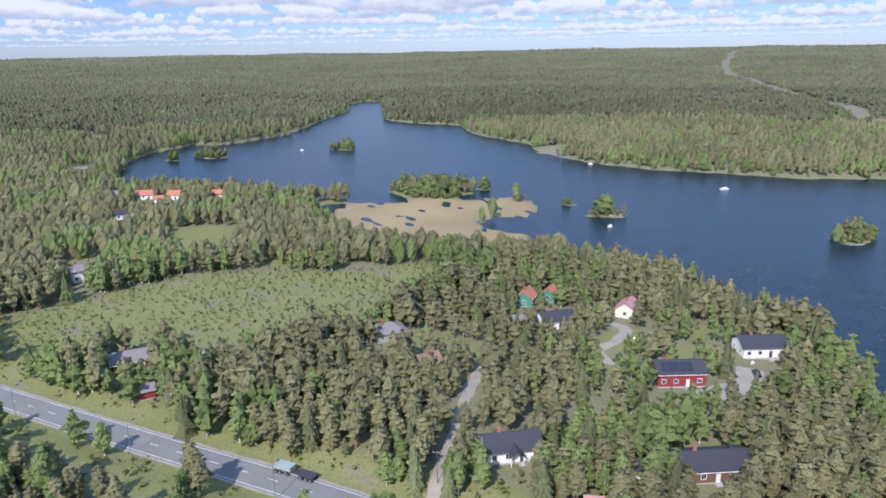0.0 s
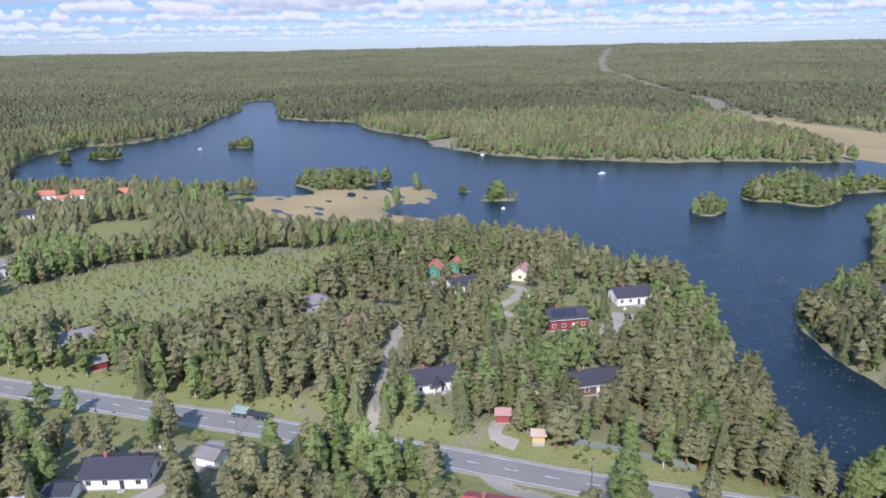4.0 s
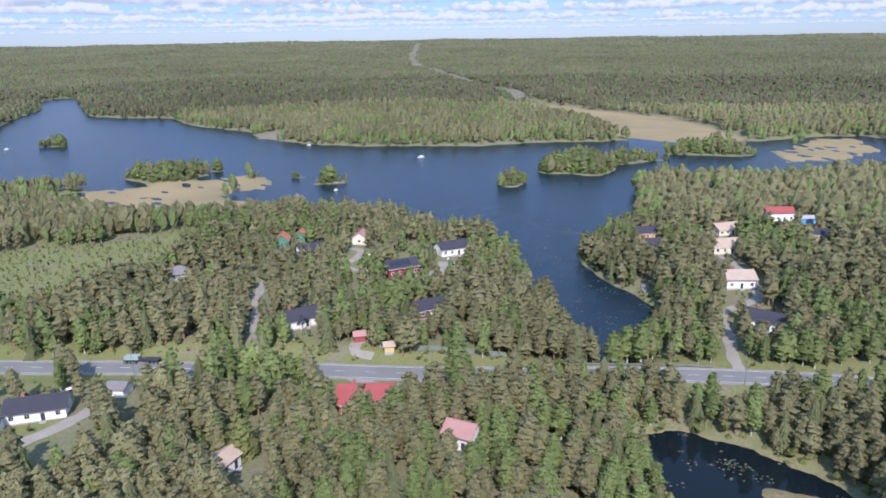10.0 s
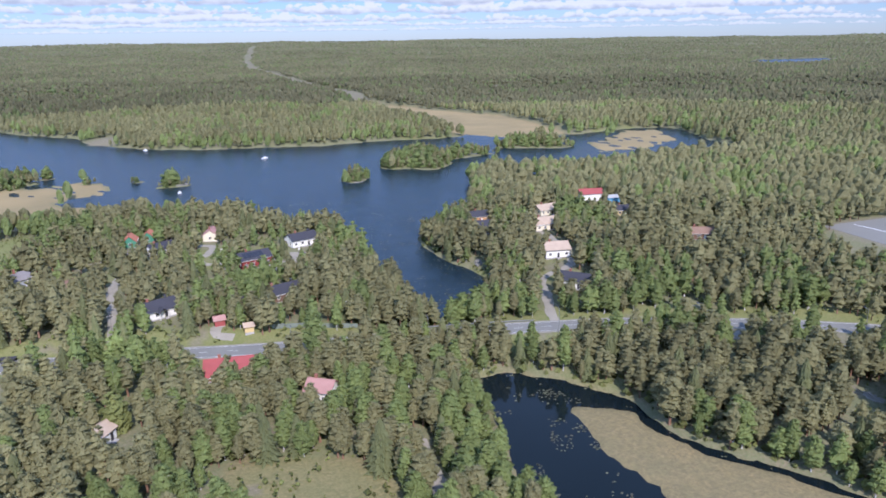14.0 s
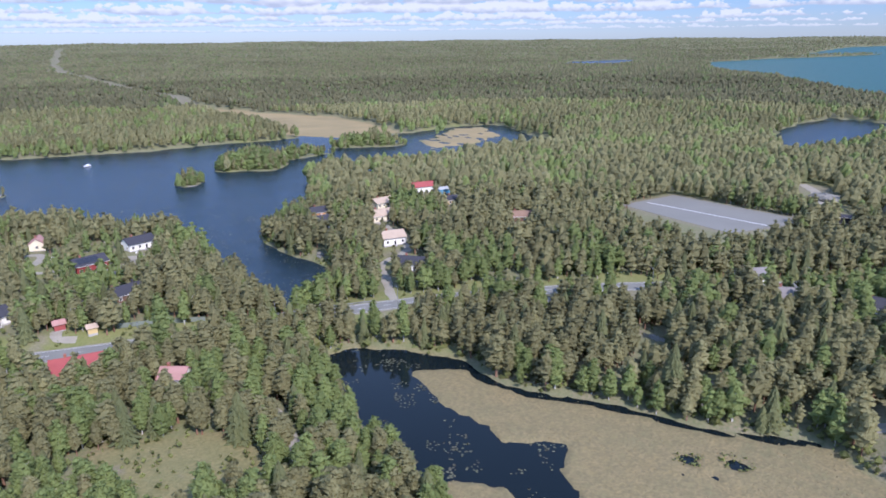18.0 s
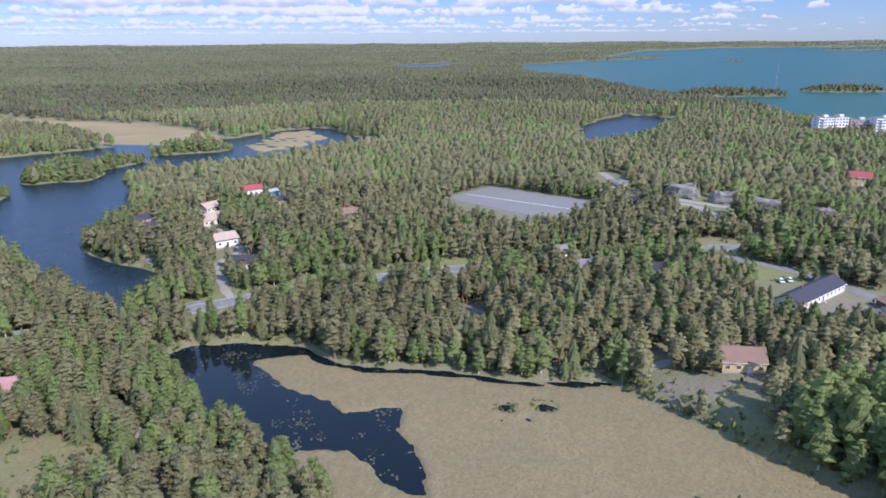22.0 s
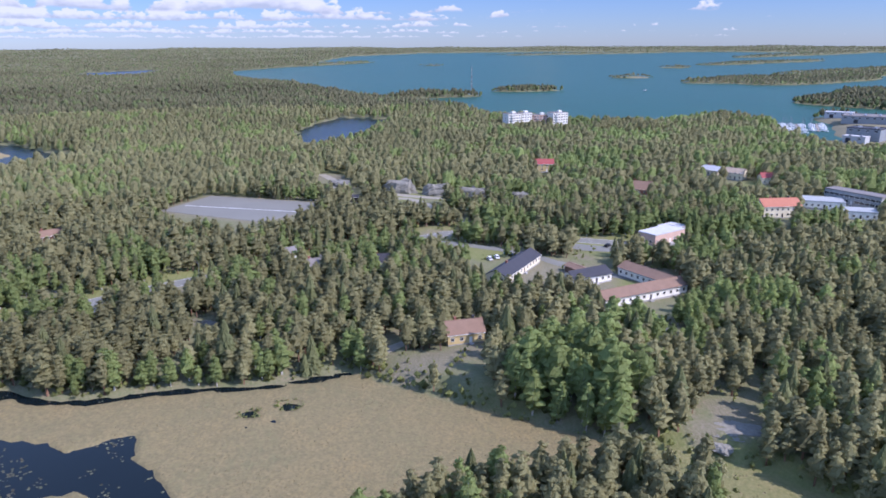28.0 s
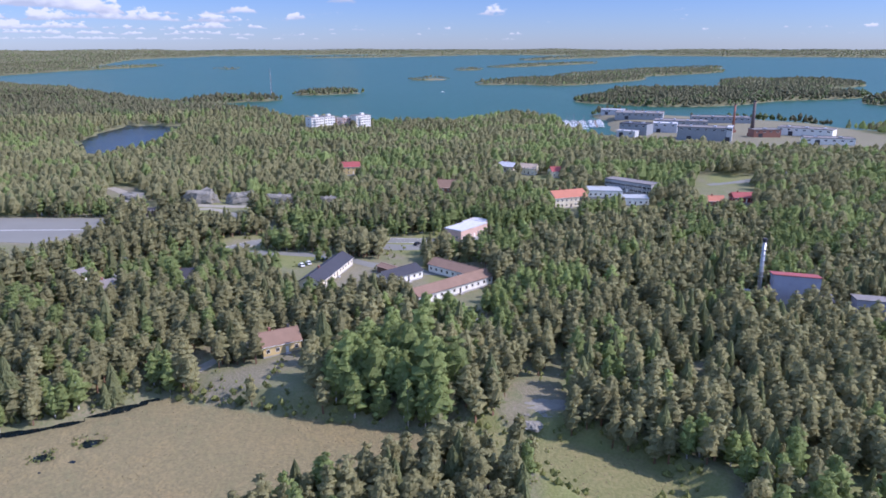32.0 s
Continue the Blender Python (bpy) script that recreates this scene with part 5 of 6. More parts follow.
# garden furniture and small yard things
for i, (x, y, a) in enumerate(((-52, 124, 20), (60, 207, 0), (90, 191, 40), (190, 176, 0), (-12, 218, 30))):
    b = thing("garden_bench", pose(x, y, gz(x, y), 0, 0, a), "white painted garden bench on the lawn", "bench", "garden benches")
    part("seat", Geo().box(0, 0, 0.45, 1.6, 0.45, 0.07), WHITE, b)
    part("backrest", Geo().box(0, 0.22, 0.75, 1.6, 0.06, 0.45), WHITE, b)
    for s_ in (-0.7, 0.7):
        part("leg", Geo().box(s_, 0, 0.2, 0.08, 0.4, 0.48), WHITE, b)
for i, (x, y, a) in enumerate(((64, 167, 0), (-3, 160, 10), (99, 188, 5), (143, 108, 40))):
    d_ = thing("terrace", pose(x, y, gz(x, y), 0, 0, a), "low boarded wooden terrace beside a house", "terrace", "terraces")
    for k in range(12):
        part("board", Geo().box(0, -1.65 + 0.3 * k, 0.22, 4.6, 0.27, 0.06), RED if i == 0 else DECK, d_)
    for k in (-2, 0, 2):
        part("joist", Geo().box(k, 0, 0.05, 0.12, 3.6, 0.28), DECK, d_)

# ---------------------------------------------------------------- trees
rng = np.random.default_rng(7)
TAU = 2 * math.pi


def sprays(p, out, size, r):
    """One pointed spray of foliage at each point, reaching outwards: vertices and triangles."""
    n = len(p)
    o = out / np.linalg.norm(out, axis=1)[:, None]
    t = np.cross(o, np.array([[0, 0, 1.0]]) + r.normal(0, 0.55, (n, 3)))
    t /= np.linalg.norm(t, axis=1)[:, None] + 1e-9
    s = size[:, None]
    w = r.uniform(0.42, 0.75, (n, 1))
    v = np.stack([p + t * s * w - o * s * 0.35, p - t * s * w * r.uniform(0.6, 1.2, (n, 1)) - o * s * r.uniform(0.1, 0.5, (n, 1)), p + o * s * r.uniform(0.6, 1.0, (n, 1))], 1)
    return v.reshape(-1, 3), np.arange(3 * n).reshape(-1, 3)


def profile(kind, u):
    """Crown radius at the height u, for a tree 1 high."""
    u = np.asarray(u, float)
    if kind == "pine":
        return 0.160 * np.clip((u - 0.16) / 0.22, 0.05, 1) ** 0.7 * np.clip((1.03 - u) / 0.54, 0.01, 1) ** 0.5
    if kind == "spruce":
        return 0.185 * np.clip(1 - u, 0, 1) ** 0.8 + 0.006
    if kind == "birch":
        return 0.160 * np.clip((u - 0.08) / 0.26, 0.05, 1) ** 0.7 * np.clip((1.02 - u) / 0.52, 0.01, 1) ** 0.60
    if kind == "islet":
        return 0.30 * np.clip(1 - np.abs((u - 0.36) / 0.66) ** 2.4, 0.02, 1) ** 0.7
    return 0.55 * np.sqrt(np.clip(1 - ((u - 0.35) / 0.67) ** 2, 0.02, 1))


LOWEST = {"pine": 0.24, "spruce": 0.06, "birch": 0.16, "islet": 0.02, "bush": 0.0}
# clumps in a crown by level of detail, from single trees (3) to the middle distance (0)
CLUMPS = {"pine": (3, 10, 21, 44), "spruce": (3, 6, 9, 14), "birch": (3, 10, 21, 44), "islet": (4, 9, 16, 40), "bush": (1, 3, 6, 10)}
OCTA = (np.array([(1, 0, 0), (0, 1, 0), (-1, 0, 0), (0, -1, 0), (0, 0, 1), (0, 0, -1)], float),
        np.array([(0, 1, 4), (1, 2, 4), (2, 3, 4), (3, 0, 4), (1, 0, 5), (2, 1, 5), (3, 2, 5), (0, 3, 5)]))


def tufts(c, rad, squash, r, base):
    """An uneven clump of foliage round each centre: vertices, triangles and the outward direction of each triangle."""
    d, f = base
    m = len(c)
    a = r.uniform(0, TAU, (m, 1))
    x, y = d[None, :, 0] * np.cos(a) - d[None, :, 1] * np.sin(a), d[None, :, 0] * np.sin(a) + d[None, :, 1] * np.cos(a)
    dirs = np.stack([x, y, np.repeat(d[None, :, 2], m, 0)], -1)
    v = c[:, None] + dirs * (rad[:, None] * r.uniform(0.66, 1.3, (m, len(d))))[..., None] * np.array([1, 1, squash])
    face = dirs[:, f].mean(2)
    return v.reshape(-1, 3), (f[None] + (np.arange(m) * len(d))[:, None, None]).reshape(-1, 3), face.reshape(-1, 3)


def rings(kind, hs, scale, sides, r, cap):
    """A closed tapering body through some heights, ending in a point."""
    a = np.arange(sides) / sides * TAU
    v = []
    for i, h in enumerate(hs):
        q = profile(kind, h) * scale * r.uniform(0.72, 1.25, sides)
        v.append(np.stack([q * np.cos(a + 0.7 * i), q * np.sin(a + 0.7 * i), h + r.uniform(-0.05, 0.05, sides)], 1))
    v = np.concatenate(v + [np.array([[0, 0, cap]])])
    f, top = [], len(v) - 1
    for k in range(len(hs)):
        for i in range(sides):
            j = (i + 1) % sides
            p, q = k * sides + i, k * sides + j
            f += [(p, q, top)] if k == len(hs) - 1 else [(p, q, q + sides), (p, q + sides, p + sides)]
    f = np.array(f)
    out = v[f].mean(1) * np.array([[1, 1, 0]])
    return v, f, out / (np.linalg.norm(out, axis=1)[:, None] + 1e-9)


def crown(kind, level, r):
    """Crown of a tree 1 high: clumps or drooping tiers over a solid middle, with the rounded outward direction of each triangle."""
    low = LOWEST[kind]
    if level < 0 or level == 0 and kind != "bush":
        hs = ([low + 0.22], [low + 0.04, low + 0.52 * (1 - low)], [low + 0.02, low + 0.42 * (1 - low), low + 0.80 * (1 - low)])[level + 2]
        v, f, out = rings(kind, hs, (1.3, 1.12, 1.08)[level + 2], (4, 4, 5)[level + 2], r, 0.98)
        return v, f, out * 0.8 + np.array([[0, 0, 0.55]])
    V, F, N = [], [], []

    def join(v, f, pn):
        F.append(f + sum(len(q) for q in V))
        V.append(v)
        N.append(pn)

    m = CLUMPS[kind][level]
    if kind == "spruce":
        tips = (4, 5, 7, 9)[level]
        us = low + (0.86 - low) * (np.arange(m) / (m - 1)) ** 0.92
        for k, u in enumerate(us):
            rad = profile(kind, u) * r.uniform(0.9, 1.12)
            a = (np.arange(2 * tips) + r.uniform(0, 2)) / (2 * tips) * TAU
            q = rad * np.where(np.arange(2 * tips) % 2, r.uniform(0.5, 0.7, 2 * tips), r.uniform(0.85, 1.2, 2 * tips))
            ring = np.stack([q * np.cos(a), q * np.sin(a), u - q * r.uniform(0.05, 0.45, 2 * tips)], 1)
            v = np.concatenate([ring, np.array([[0, 0, min(u + 1.9 * (0.98 - low) / m + 0.04, 1.0)]])])
            f = np.array([(i, (i + 1) % (2 * tips), 2 * tips) for i in range(2 * tips)])
            out = v[f].mean(1) * np.array([[1, 1, 0]])
            join(v, f, out / (np.linalg.norm(out, axis=1)[:, None] + 1e-9) * 0.8 + np.array([[0, 0, 0.55]]))
    else:
        u = np.sort(low + (0.95 - low) * ((np.arange(m) + r.uniform(0, 1, m)) / m) ** 1.12)
        u[-1] = 0.93
        q = profile(kind, u) * r.uniform(0.5, 0.82, m)
        q[-1] = 0.0
        rad = (0.030 + ((0, 0.40, 0.27, 0.23)[level]) * profile(kind, u)) * r.uniform(0.85, 1.2, m) * (1.25 if kind == "bush" else 1)
        squash = {"pine": 0.85, "birch": 1.0, "islet": 0.8, "bush": 0.8}[kind] * (1.15 if level == 1 else 1)
        a = np.arange(m) * 2.4 + r.normal(0, 0.4, m)
        c = np.stack([q * np.cos(a), q * np.sin(a), u], 1)
        base = OCTA
        v, f, out = tufts(c, rad, squash, r, base)
        lean = np.repeat(np.stack([np.cos(a), np.sin(a), np.zeros(m)], 1), len(base[1]), 0)
        join(v, f, out * 0.4 + lean * 0.7 + np.array([[0, 0, 0.5]]))
        if level > 1:
            n = (0, 0, 64, 420)[level]
            pick = r.integers(0, m, n)
            off = r.normal(0, 1, (n, 3))
            off /= np.linalg.norm(off, axis=1)[:, None]
            off[:, 2] = np.abs(off[:, 2]) * 0.9 - 0.2
            p = c[pick] + off * rad[pick, None] * r.uniform(0.8, 1.15, (n, 1)) * np.array([[1, 1, squash]])
            ln = np.stack([np.cos(a), np.sin(a), np.zeros(m)], 1)[pick]
            v, f = sprays(p, ln * 0.6 + off + np.array([[0, 0, 0.35]]), r.uniform(0.022, 0.042, n) * (2.0 if kind == "bush" else 1.0), r)
            join(v, f, off * 0.4 + ln * 0.7 + np.array([[0, 0, 0.5]]))
    if level > 0 and kind != "bush":
        v, f, out = rings(kind, [low + 0.02, low + 0.3 * (1 - low), low + 0.62 * (1 - low)], 0.45 if kind == "spruce" else 0.8, 4 if level == 1 else 6, r, 0.93)
        join(v, f, out * 0.8 + np.array([[0, 0, 0.5]]))
    pn = np.concatenate(N)
    return np.concatenate(V), np.concatenate(F), pn / np.linalg.norm(pn, axis=1)[:, None]


def puffed(me, pn):
    at = me.attributes.new("puff", "FLOAT_VECTOR", "FACE")
    at.data.foreach_set("vector", pn.astype(np.float32).ravel())
    return me


def trunk(kind, sides=5):
    """Tapered, slightly bent trunk of a tree 1 high, with a few limbs."""
    zs = np.array([-0.03, 0.25, 0.55, 0.95])
    rs = {"pine": 0.0155, "spruce": 0.014, "birch": 0.011, "bush": 0.02, "islet": 0.012}[kind] * np.array([1.25, 0.95, 0.65, 0.12])
    a = np.arange(sides) / sides * TAU
    bend = 0.012 * np.array([0, 1, -0.6, 0.4])
    v = np.stack([np.stack([r * np.cos(a) + b, r * np.sin(a), np.full(sides, z)], 1) for z, r, b in zip(zs, rs, bend)]).reshape(-1, 3)
    f = []
    for i in range(len(zs) - 1):
        for j in range(sides):
            p, q = i * sides + j, i * sides + (j + 1) % sides
            f += [(p, q, q + sides), (p, q + sides, p + sides)]
    v, f = [v], f
    n = 4 * sides
    for k in range(5 if sides > 4 else 0):
        z, ang = 0.42 + 0.1 * k, k * 2.4
        d = np.array([math.cos(ang), math.sin(ang), 0.45])
        root = np.array([0, 0, z])
        tip = root + d * 0.15 * (1.1 - 0.12 * k)
        v.append(np.array([root + [0, 0, 0.008], root - [0, 0, 0.008], root + [0.008, 0, 0], tip]))
        f += [(n, n + 1, n + 3), (n + 1, n + 2, n + 3), (n + 2, n, n + 3)]
        n += 4
    return np.concatenate(v), np.array(f)


LEAF = {"pine": PINE, "spruce": SPRUCE, "birch": BIRCH, "bush": BUSH, "islet": BIRCH}
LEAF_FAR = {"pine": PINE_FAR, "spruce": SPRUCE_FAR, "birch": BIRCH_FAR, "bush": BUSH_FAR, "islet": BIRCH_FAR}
BARK = {"pine": BARK_PINE, "spruce": BARK_GREY, "birch": BARK_BIRCH, "bush": BARK_GREY, "islet": BARK_GREY}
KINDS = ("pine", "spruce", "birch")


def proto(kind, level, with_trunk=True, seed=0):
    r = np.random.default_rng(seed)
    v, f, pn = crown(kind, level, r)
    mi = np.zeros(len(f), int)
    if with_trunk:
        tv, tf = trunk(kind, 3)
        f = np.concatenate([f, tf + len(v)])
        mi = np.r_[mi, np.ones(len(tf), int)]
        pn = np.concatenate([pn, np.tile([[0, 0, 1.0]], (len(tf), 1))])
        v = np.concatenate([v, tv])
    return v, f, mi, pn


def grove(name, kind, x, y, tall, wide, label, level, with_trunk=True, variants=8, seed=0):
    """Many trees of a kind in one mesh."""
    if len(x) == 0:
        return
    z = height(x, y)
    pick = rng.integers(0, variants, len(x))
    V, F, M, Tn, N = [], [], [], [], []
    total = 0
    for k in range(variants):
        v, f, mi, pn = proto(kind, level, with_trunk, seed + k)
        s = np.flatnonzero(pick == k)
        if len(s) == 0:
            continue
        a = rng.uniform(0, TAU, len(s))
        c, sn = np.cos(a)[:, None], np.sin(a)[:, None]
        X = (v[None, :, 0] * c - v[None, :, 1] * sn) * wide[s, None] + x[s, None]
        Y = (v[None, :, 0] * sn + v[None, :, 1] * c) * wide[s, None] + y[s, None]
        Z = v[None, :, 2] * tall[s, None] + z[s, None] - 0.1
        V.append(np.stack([X, Y, Z], -1).reshape(-1, 3))
        F.append((f[None] + (np.arange(len(s)) * len(v))[:, None, None]).reshape(-1, 3) + total)
        M.append(np.tile(mi, len(s)))
        N.append(np.stack([pn[None, :, 0] * c - pn[None, :, 1] * sn, pn[None, :, 0] * sn + pn[None, :, 1] * c, np.repeat(pn[None, :, 2], len(s), 0)], -1).reshape(-1, 3))
        Tn.append(np.repeat((rng.normal(0, 0.10, len(s)) + 0.07 * wob(x[s], y[s], 60) + 0.10 * wob(x[s] + 300, y[s], 190) + 0.08 * wob(x[s] + 900, y[s] + 70, 430)).clip(-0.4, 0.45), len(f)))
        total += len(s) * len(v)
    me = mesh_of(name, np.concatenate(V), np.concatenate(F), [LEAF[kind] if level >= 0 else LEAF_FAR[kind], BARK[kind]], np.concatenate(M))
    puffed(me, np.concatenate(N))
    at = me.attributes.new("tone", "FLOAT", "FACE")
    at.data.foreach_set("value", np.concatenate(Tn).astype(np.float32))
    tagged(new(name, me), label, "forest" if kind != "bush" else "shrubs", kind="stuff")


def scatter(r0, r1, spacing, a0, a1, jit=0.42):
    """Jittered points between two rings, spacing growing with distance where it is a function."""
    xs, ys = [], []
    r = r0
    while r < r1:
        s = spacing(r) if callable(spacing) else spacing
        m = max(1, int((a1 - a0) * r / s))
        a = a0 + (np.arange(m) + rng.uniform(-jit, jit, m) + 0.5) * (a1 - a0) / m
        q = r + rng.uniform(-jit, jit, m) * s
        xs.append(CX + q * np.sin(a))
        ys.append(CY + q * np.cos(a))
        r += s
    return np.concatenate(xs), np.concatenate(ys)


ROAD_X, ROAD_Y = np.array(MAIN_ROAD[:14], float).T


def wooded(x, y, margin=0.4):
    """Chance of a tree at a point, 0 to 1."""
    d = shore(x, y)
    isl = island_in(x, y)
    ok = np.clip((d - np.where(np.hypot(x - CX, y - CY) > 400, -1.0, margin - 0.6)) / 1.2, 0, 1)
    wet = np.maximum.reduce([inside(MARSH, x, y), inside(MARSH_N, x, y) + 8 * wob(x, y, 30), *[inside(q, x, y) for q in REEDS]])
    ok = ok * ((wet < -0.2 + 0.8 * wob(x, y, 8)) | (isl > 1))
    open_ = np.maximum.reduce([inside(MEADOW, x, y) + 4 * wob(x, y, 13), inside(FIELD, x, y), inside(CLEARING, x, y), inside(GLADE, x, y) + 1.5 * wob(x, y, 9), inside(PITCH, x, y) + 2])
    ok = ok * (open_ < 0) * (near_line(MAIN_ROAD, x, y) > 8.5 + 2.5 * wob(x, y, 14))
    # the southern verge is open where the road is seen from the south
    south = np.interp(x, ROAD_X, ROAD_Y) - y
    ok = ok * ~((south > 0) & (south < np.where(x > 60, 17, 25)) & (((x > -125) & (x < -22)) | ((x > 8) & (x < 41)) | ((x > 84) & (x < 122))) & (wob(x, y, 9) < 0.6))
    for k in (16, 32):
        ok = ok * (inside(PITCH, x + k, y + k * 0.2) < 0)
    ok = ok * (near_line(POWERLINE, x, y) > 16 + 9 * wob(x, y, 40))
    r = np.hypot(x - CX, y - CY)
    ok = ok * np.where(r > 700, (wob(x, y, 120) + wob(x + 900, y, 47)) < 1.25, True)
    ok = ok * (inside(WORKS, x, y) < 0) * (gaps(x, y) < 0)
    for ox, oy, rad, kind in OPEN:
        ok = ok * (np.hypot(x - ox, y - oy) > rad + 2.5 * wob(x, y, 6))
    near = r < 1000
    xs, ys = x[near], y[near]
    free = np.ones(len(xs), bool)
    for pts, half, mat in LANES:
        free &= near_line(pts, xs, ys) > half + 1.0
    for fx, fy, rad, run in FOOT:
        free &= np.hypot(xs - fx, ys - fy) > rad
        if run < 0:
            continue
        dx_, dy_ = (-70 - fx, -130 - fy) if fx > 120 or fy < -20 else (-20 - fx, -60 - fy)
        n = math.hypot(dx_, dy_)
        dx_, dy_ = dx_ / n, dy_ / n
        u, w = (xs - fx) * dx_ + (ys - fy) * dy_, np.abs((xs - fx) * dy_ - (ys - fy) * dx_)
        free &= ~((u > 0) & (u < rad + max(run, 0.07 * n if n > 330 else 0)) & (w < rad * (0.62 if run < 20 else 0.9)))
    okn = ok[near] * free
    ok[near] = okn
    return ok


def tree_kind(x, y):
    b = wob(x, y, 46) + 0.6 * wob(x + 77, y, 17) + rng.normal(0, 0.45, len(x))
    edge = np.clip(1 - shore(x, y) / 14, 0, 1) + np.clip(1 - (near_line(MAIN_ROAD, x, y) - 8) / 16, 0, 1) + np.clip(1 + inside(MEADOW, x, y) / 16, 0, 1) + 2.6 * (np.hypot((x - 108) * 0.8, y + 150) < 17) + 0.45 * ((x > -60) & (x < 60) & (y > 0) & (y < 105)) + 1.0 * ((x > 215) & (y < -110) & (x < 900)) * (0.6 + wob(x, y, 38))
    k = np.where(b + 0.75 * edge > 0.62, 2, 0)
    return np.where((k == 0) & (rng.uniform(0, 1, len(x)) < np.where((y < -150) & (x < 230), 0.16, 0.10)), 1, k)


def sizes(k, x, y):
    n = len(x)
    tall = np.choose(k, [rng.normal(10.4, 1.8, n), rng.normal(10.8, 2.0, n), rng.normal(9.9, 2.0, n)]).clip(4.5, 18)
    tall = np.where(island_in(x, y) > 0, tall * np.where(np.hypot(x - CX, y - CY) < 560, 0.72, 0.95), tall)
    town = (x > 215) & (y < -100) & (x < 900)
    tall = np.where(town, tall * 0.93, tall)
    village = (x > -10) & (x < 112) & (y > 150) & (y < 245)
    tall = np.where(village, tall * 0.86, tall)
    tall = np.where((np.hypot((x - 108) * 0.8, y + 150) < 17) & (k == 2), tall * 1.4, tall)
    return tall, tall * rng.uniform(1.1, 1.65, n) * np.where(town, 1.12, 1)


FRONT = (radians(-40), radians(140))
# near forest
x, y = scatter(40, 400, 3.5, FRONT[0], radians(165))
keep = rng.uniform(0, 1, len(x)) < wooded(x, y) * np.clip(0.86 + 0.35 * wob(x, y, 21), 0.35, 1) * np.where((x > -10) & (x < 112) & (y > 150) & (y < 245), 0.78, 1)
x, y = x[keep], y[keep]
k = tree_kind(x, y)
tall, wide = sizes(k, x, y)
# single trees round the pond and the road, each a thing of its own
order = np.argsort(np.hypot(x - 40, y - 10))
single = np.zeros(len(x), bool)
foot_z = height(x, y)
NAMES = {"pine": ("pine_tree", "tall pine with a bare reddish trunk and olive crown", "pines"),
         "spruce": ("spruce_tree", "dark green conical spruce", "spruces"),
         "birch": ("birch_tree", "light green birch with a white trunk", "birches")}
for ki, kind in enumerate(KINDS):
    protos = []
    for s in range(5):
        r = np.random.default_rng(50 + s)
        v, f, pn = crown(kind, 3, r)
        cm = puffed(mesh_of("crown", v, f, [LEAF[kind]]), pn)
        v, f = trunk(kind, 6)
        protos.append((cm, mesh_of("trunk", v, f, [BARK[kind]])))
    chosen = [i for i in order if k[i] == ki][:{"pine": 280, "spruce": 110, "birch": 240}[kind]]
    name, label, group = NAMES[kind]
    for n, i in enumerate(chosen):
        single[i] = True
        cm, tm = protos[n % 5]
        t = thing(name, pose(x[i], y[i], foot_z[i] - 0.1, 0, 0, rng.uniform(0, 360)) @ Matrix.Diagonal((wide[i], wide[i], tall[i], 1)), label, "tree", group)
        part("trunk", tm, None, t)
        part("crown", cm, None, t)
for ki, kind in enumerate(KINDS):
    close = np.hypot(x - CX, y - CY) < 255
    text = {"pine": "dense olive-green pine forest", "spruce": "dark green spruces among the pines", "birch": "light green birches and aspens"}[kind]
    s = (k == ki) & ~single & close
    grove(f"{kind}_forest", kind, x[s], y[s], tall[s], wide[s], text, 2, seed=ki * 20)
    s = (k == ki) & ~single & ~close
    grove(f"outer_{kind}_forest", kind, x[s], y[s], tall[s], wide[s], text, 1, seed=ki * 20 + 9)
# full little groves on the islands
x, y = scatter(380, 900, 3.2, *FRONT)
s = (island_in(x, y) > 0.4) & (rng.uniform(0, 1, len(x)) < 0.8)
x, y = x[s], y[s]
k = np.where(rng.uniform(0, 1, len(x)) < 0.55, 2, 0)
tall = (4.2 + 0.85 * island_in(x, y)).clip(3.8, 9.0) * rng.uniform(0.6, 1.35, len(x))
for ki, kind in ((0, "pine"), (2, "islet")):
    s = k == ki
    grove("island_pines" if ki == 0 else "island_alders", kind, x[s], y[s], tall[s], tall[s] * 1.35, "small trees crowding the lake islands", 1, with_trunk=False, seed=500 + ki)
# middle distance
x, y = scatter(402, 1000, lambda r: 4.2 + (r - 400) / 600 * 2.4, *FRONT)
keep = rng.uniform(0, 1, len(x)) < wooded(x, y) * np.clip(0.9 + 0.3 * wob(x, y, 30), 0.4, 1)
keep &= ~((island_in(x, y) > 0) & (np.hypot(x - CX, y - CY) < 900))
x, y = x[keep], y[keep]
k = tree_kind(x, y)
tall, wide = sizes(k, x, y)
for ki, kind in enumerate(KINDS):
    s = k == ki
    grove(f"{kind}_woods", kind, x[s], y[s], tall[s], wide[s] * 1.12, {"pine": "olive-green pine woods round the lake", "spruce": "dark spruces in the woods", "birch": "light green birch woods along the shores"}[kind],
          0, with_trunk=False, seed=100 + ki * 20)
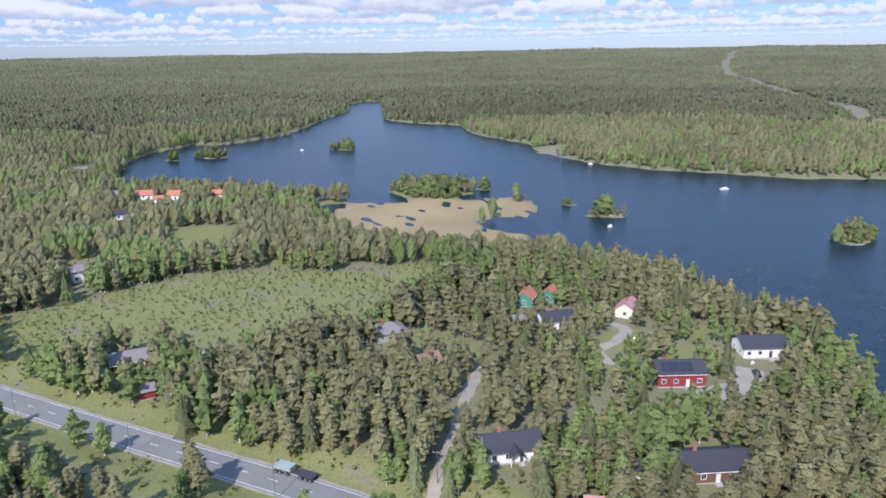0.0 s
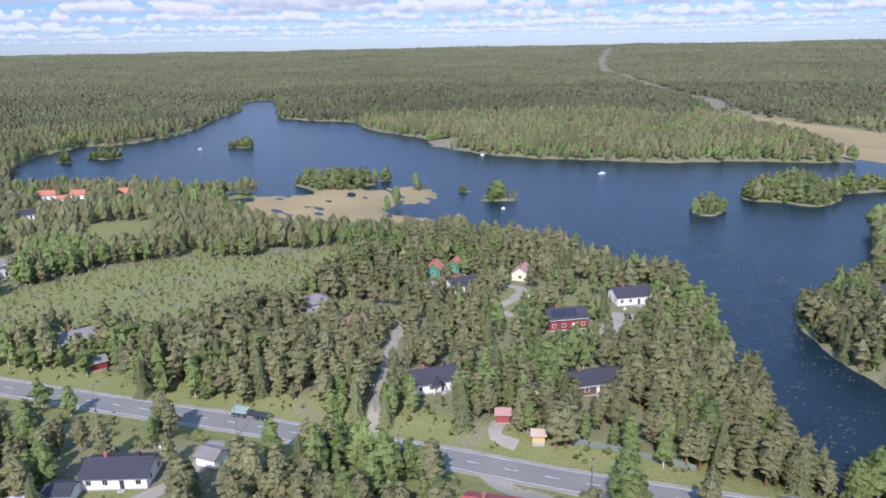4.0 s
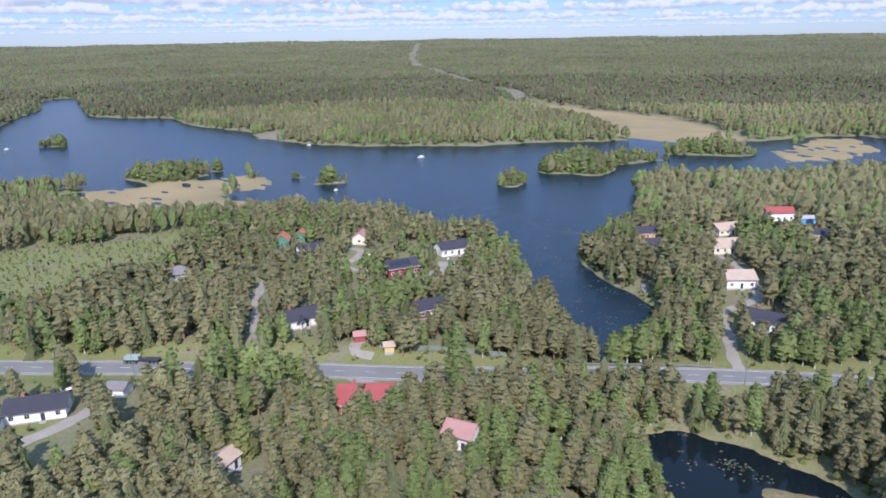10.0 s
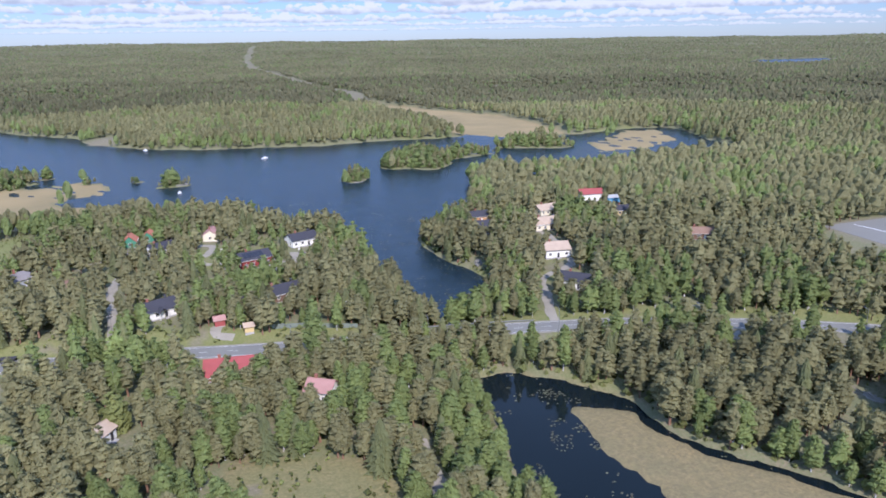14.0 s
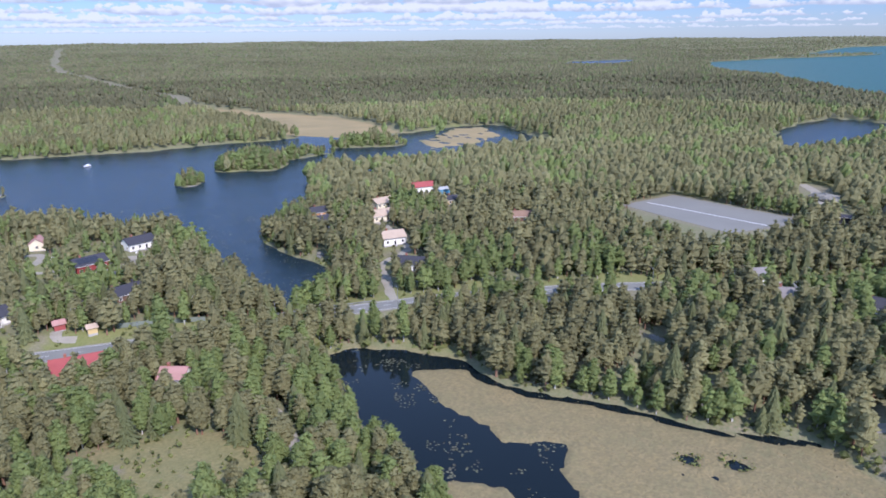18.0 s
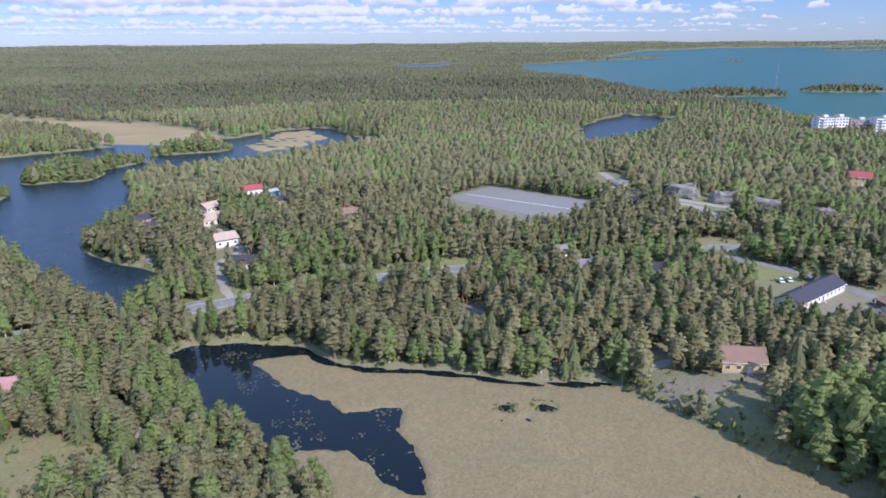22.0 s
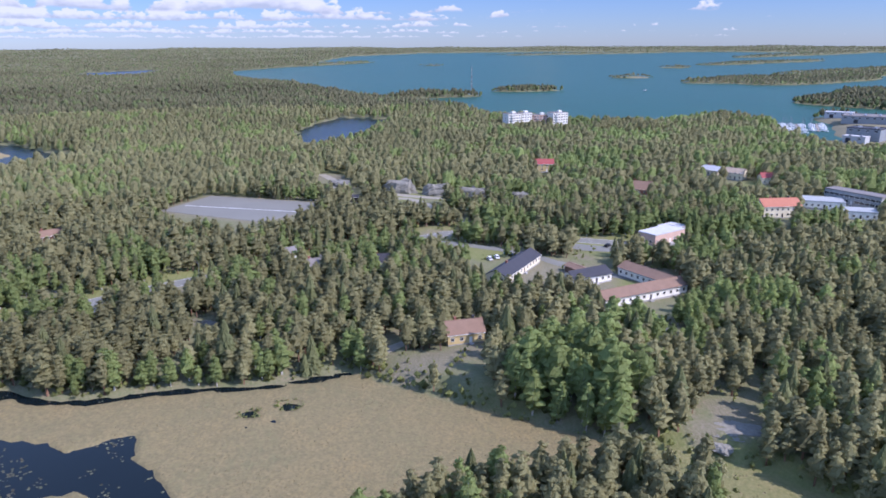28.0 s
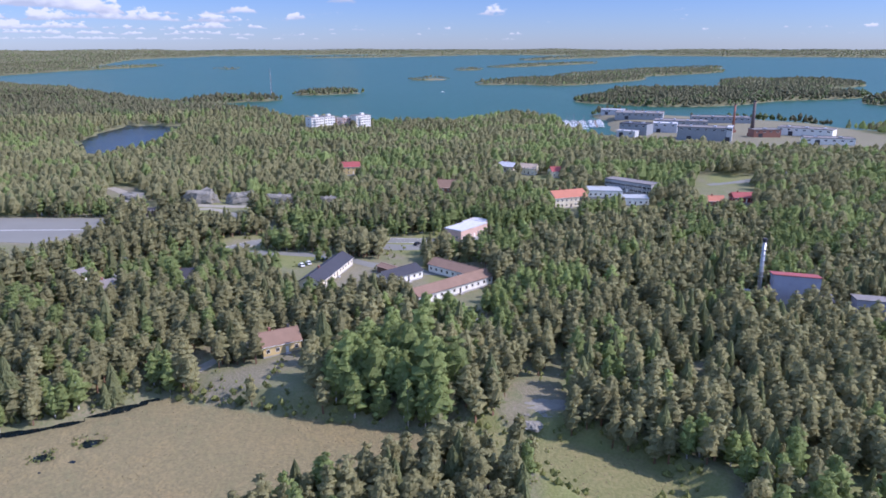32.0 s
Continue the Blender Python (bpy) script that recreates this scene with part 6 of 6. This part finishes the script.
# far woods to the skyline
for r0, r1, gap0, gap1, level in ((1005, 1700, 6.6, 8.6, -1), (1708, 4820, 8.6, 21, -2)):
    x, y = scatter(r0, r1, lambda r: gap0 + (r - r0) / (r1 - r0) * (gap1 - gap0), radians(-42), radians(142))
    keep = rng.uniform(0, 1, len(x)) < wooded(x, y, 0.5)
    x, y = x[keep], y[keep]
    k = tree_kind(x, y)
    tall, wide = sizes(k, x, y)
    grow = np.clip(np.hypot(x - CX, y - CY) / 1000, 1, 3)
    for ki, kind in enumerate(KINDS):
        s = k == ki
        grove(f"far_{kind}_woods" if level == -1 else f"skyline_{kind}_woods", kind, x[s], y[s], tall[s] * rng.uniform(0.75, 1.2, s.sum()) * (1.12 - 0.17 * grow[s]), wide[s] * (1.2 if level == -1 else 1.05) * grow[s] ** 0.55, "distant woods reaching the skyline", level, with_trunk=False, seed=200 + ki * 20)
# thin woods behind the viewpoint
x, y = scatter(60, 2500, lambda r: 9 + r / 25, radians(166), radians(319))
keep = rng.uniform(0, 1, len(x)) < wooded(x, y, 0.5)
x, y = x[keep], y[keep]
tall, wide = sizes(np.zeros(len(x), int), x, y)
grove("back_woods", "pine", x, y, tall, wide * 1.8, "pine woods south-west of the road", 0, with_trunk=False, seed=300)
# saplings on the cleared slope, scrub along shores, road and yards
x, y = scatter(60, 420, 2.9, *FRONT)
inm = inside(MEADOW, x, y) > -3
side = (near_line(MAIN_ROAD, x, y) > 6.5) & (near_line(MAIN_ROAD, x, y) < 15) & (rng.uniform(0, 1, len(x)) < 0.22 + 0.2 * wob(x, y, 12))
d = shore(x, y)
belt = (inside(MARSH, x, y) > -5) & (inside(MARSH, x, y) < 1.0) & (rng.uniform(0, 1, len(x)) < 0.85)
shore_s = belt | (d > 0.6) & (d < 7) & (rng.uniform(0, 1, len(x)) < 0.85) & (flat(x, y) < 0.3)
lawn = np.zeros(len(x), bool)
for ox, oy, rad, kind in OPEN:
    lawn |= np.hypot(x - ox, y - oy) < rad + 2
for fx, fy, rad, run in FOOT:
    lawn |= np.hypot(x - fx, y - fy) < rad + 9
lawn &= (rng.uniform(0, 1, len(x)) < 0.16 + 0.14 * wob(x, y, 8)) & (near_line(MAIN_ROAD, x, y) > 6)
under = lawn | (inside(CLEARING, x, y) > -4) & (rng.uniform(0, 1, len(x)) < 0.3 + 0.4 * wob(x, y, 7)) | (d > 4) & (rng.uniform(0, 1, len(x)) < 0.10 + 0.1 * wob(x, y, 19)) & (flat(x, y) < 0.2) & (inside(PITCH, x, y) < -2) & (near_line(MAIN_ROAD, x, y) > 7)
okb = (d > 0.5) & (inm & (rng.uniform(0, 1, len(x)) < np.clip(0.95 + 0.5 * wob(x, y, 16), 0.3, 1)) | side | shore_s | under)
for pts, half, mat in LANES:
    okb &= near_line(pts, x, y) > half + 0.9
for fx, fy, rad, run in FOOT:
    okb &= np.hypot(x - fx, y - fy) > rad
x, y = x[okb], y[okb]
tall = rng.uniform(0.9, 3.0, len(x)) * np.where(inside(MEADOW, x, y) > -3, 0.72, 1) * np.where((inside(MARSH, x, y) > -6) & (inside(MARSH, x, y) < 0) | (shore(x, y) < 5), 1.5, 1)
grove("scrub", "bush", x, y, tall, tall * rng.uniform(0.7, 1.1, len(x)), "low bright green saplings and scrub", 1, with_trunk=False, seed=400)

# sedge tussocks over the marsh
x, y = scatter(90, 330, 1.0, radians(10), radians(165), 1.2)
s = (inside(MARSH, x, y) > 0.3) & (shore(x, y) > 0.15) & (rng.uniform(0, 1, len(x)) < np.clip(0.15 + 0.4 * wob(x, y, 5) + 0.3 * wob(x, y, 17), 0.02, 1))
x, y = x[s], y[s]
n = len(x)
z = height(x, y)
a = rng.uniform(0, TAU, n)
w, hgt = rng.uniform(0.2, 0.5, n), rng.uniform(0.08, 0.28, n)
V = []
for k in range(3):
    b = a + k * TAU / 3
    V.append(np.stack([x + w * np.cos(b), y + w * np.sin(b), z - 0.05], 1))
V.append(np.stack([x + 0.2 * np.cos(a * 3), y + 0.2 * np.sin(a * 3), z + hgt], 1))
V = np.stack(V, 1).reshape(-1, 3)
F = (np.arange(n)[:, None, None] * 4 + np.array([(0, 1, 3), (1, 2, 3), (2, 0, 3)])).reshape(-1, 3)
SEDGE = material("dry_sedge", (0.20, 0.162, 0.09), 0.95, (0.165, 0.142, 0.076), 0.06, 0.5, island=0.14, spec=0.1)
tagged(new("sedge_tussocks", mesh_of("sedge_tussocks", V, F, [SEDGE])), "straw-coloured sedge tussocks on the marsh", "marsh grass", kind="stuff")

# dark low bushes round the pools in the marsh
a = rng.uniform(0, TAU, 46)
q = rng.uniform(2.2, 4.6, 46)
mid = np.arange(46) % 2
x, y = np.where(mid, 102.5, 97.5) + q * 0.75 * np.cos(a), np.where(mid, -72, -62.5) + q * np.sin(a)
tall = rng.uniform(0.4, 1.3, 46)
grove("pool_shrubs", "bush", x, y, tall, tall * 1.2, "low dark bog shrubs round small pools", 1, with_trunk=False, seed=450)

# one broad bright tree in a garden south of the road
r = np.random.default_rng(91)
v, f, pn = crown("islet", 3, r)
t = thing("maple_tree", pose(-14, 71, gz(-14, 71) - 0.1) @ Matrix.Diagonal((12.0, 12.0, 11.5, 1)), "broad bright green maple in full leaf", "tree")
part("crown", puffed(mesh_of("crown", v, f, [BUSH]), pn), None, t)
v, f = trunk("pine", 6)
part("trunk", mesh_of("trunk", v, f, [BARK_GREY]), None, t)
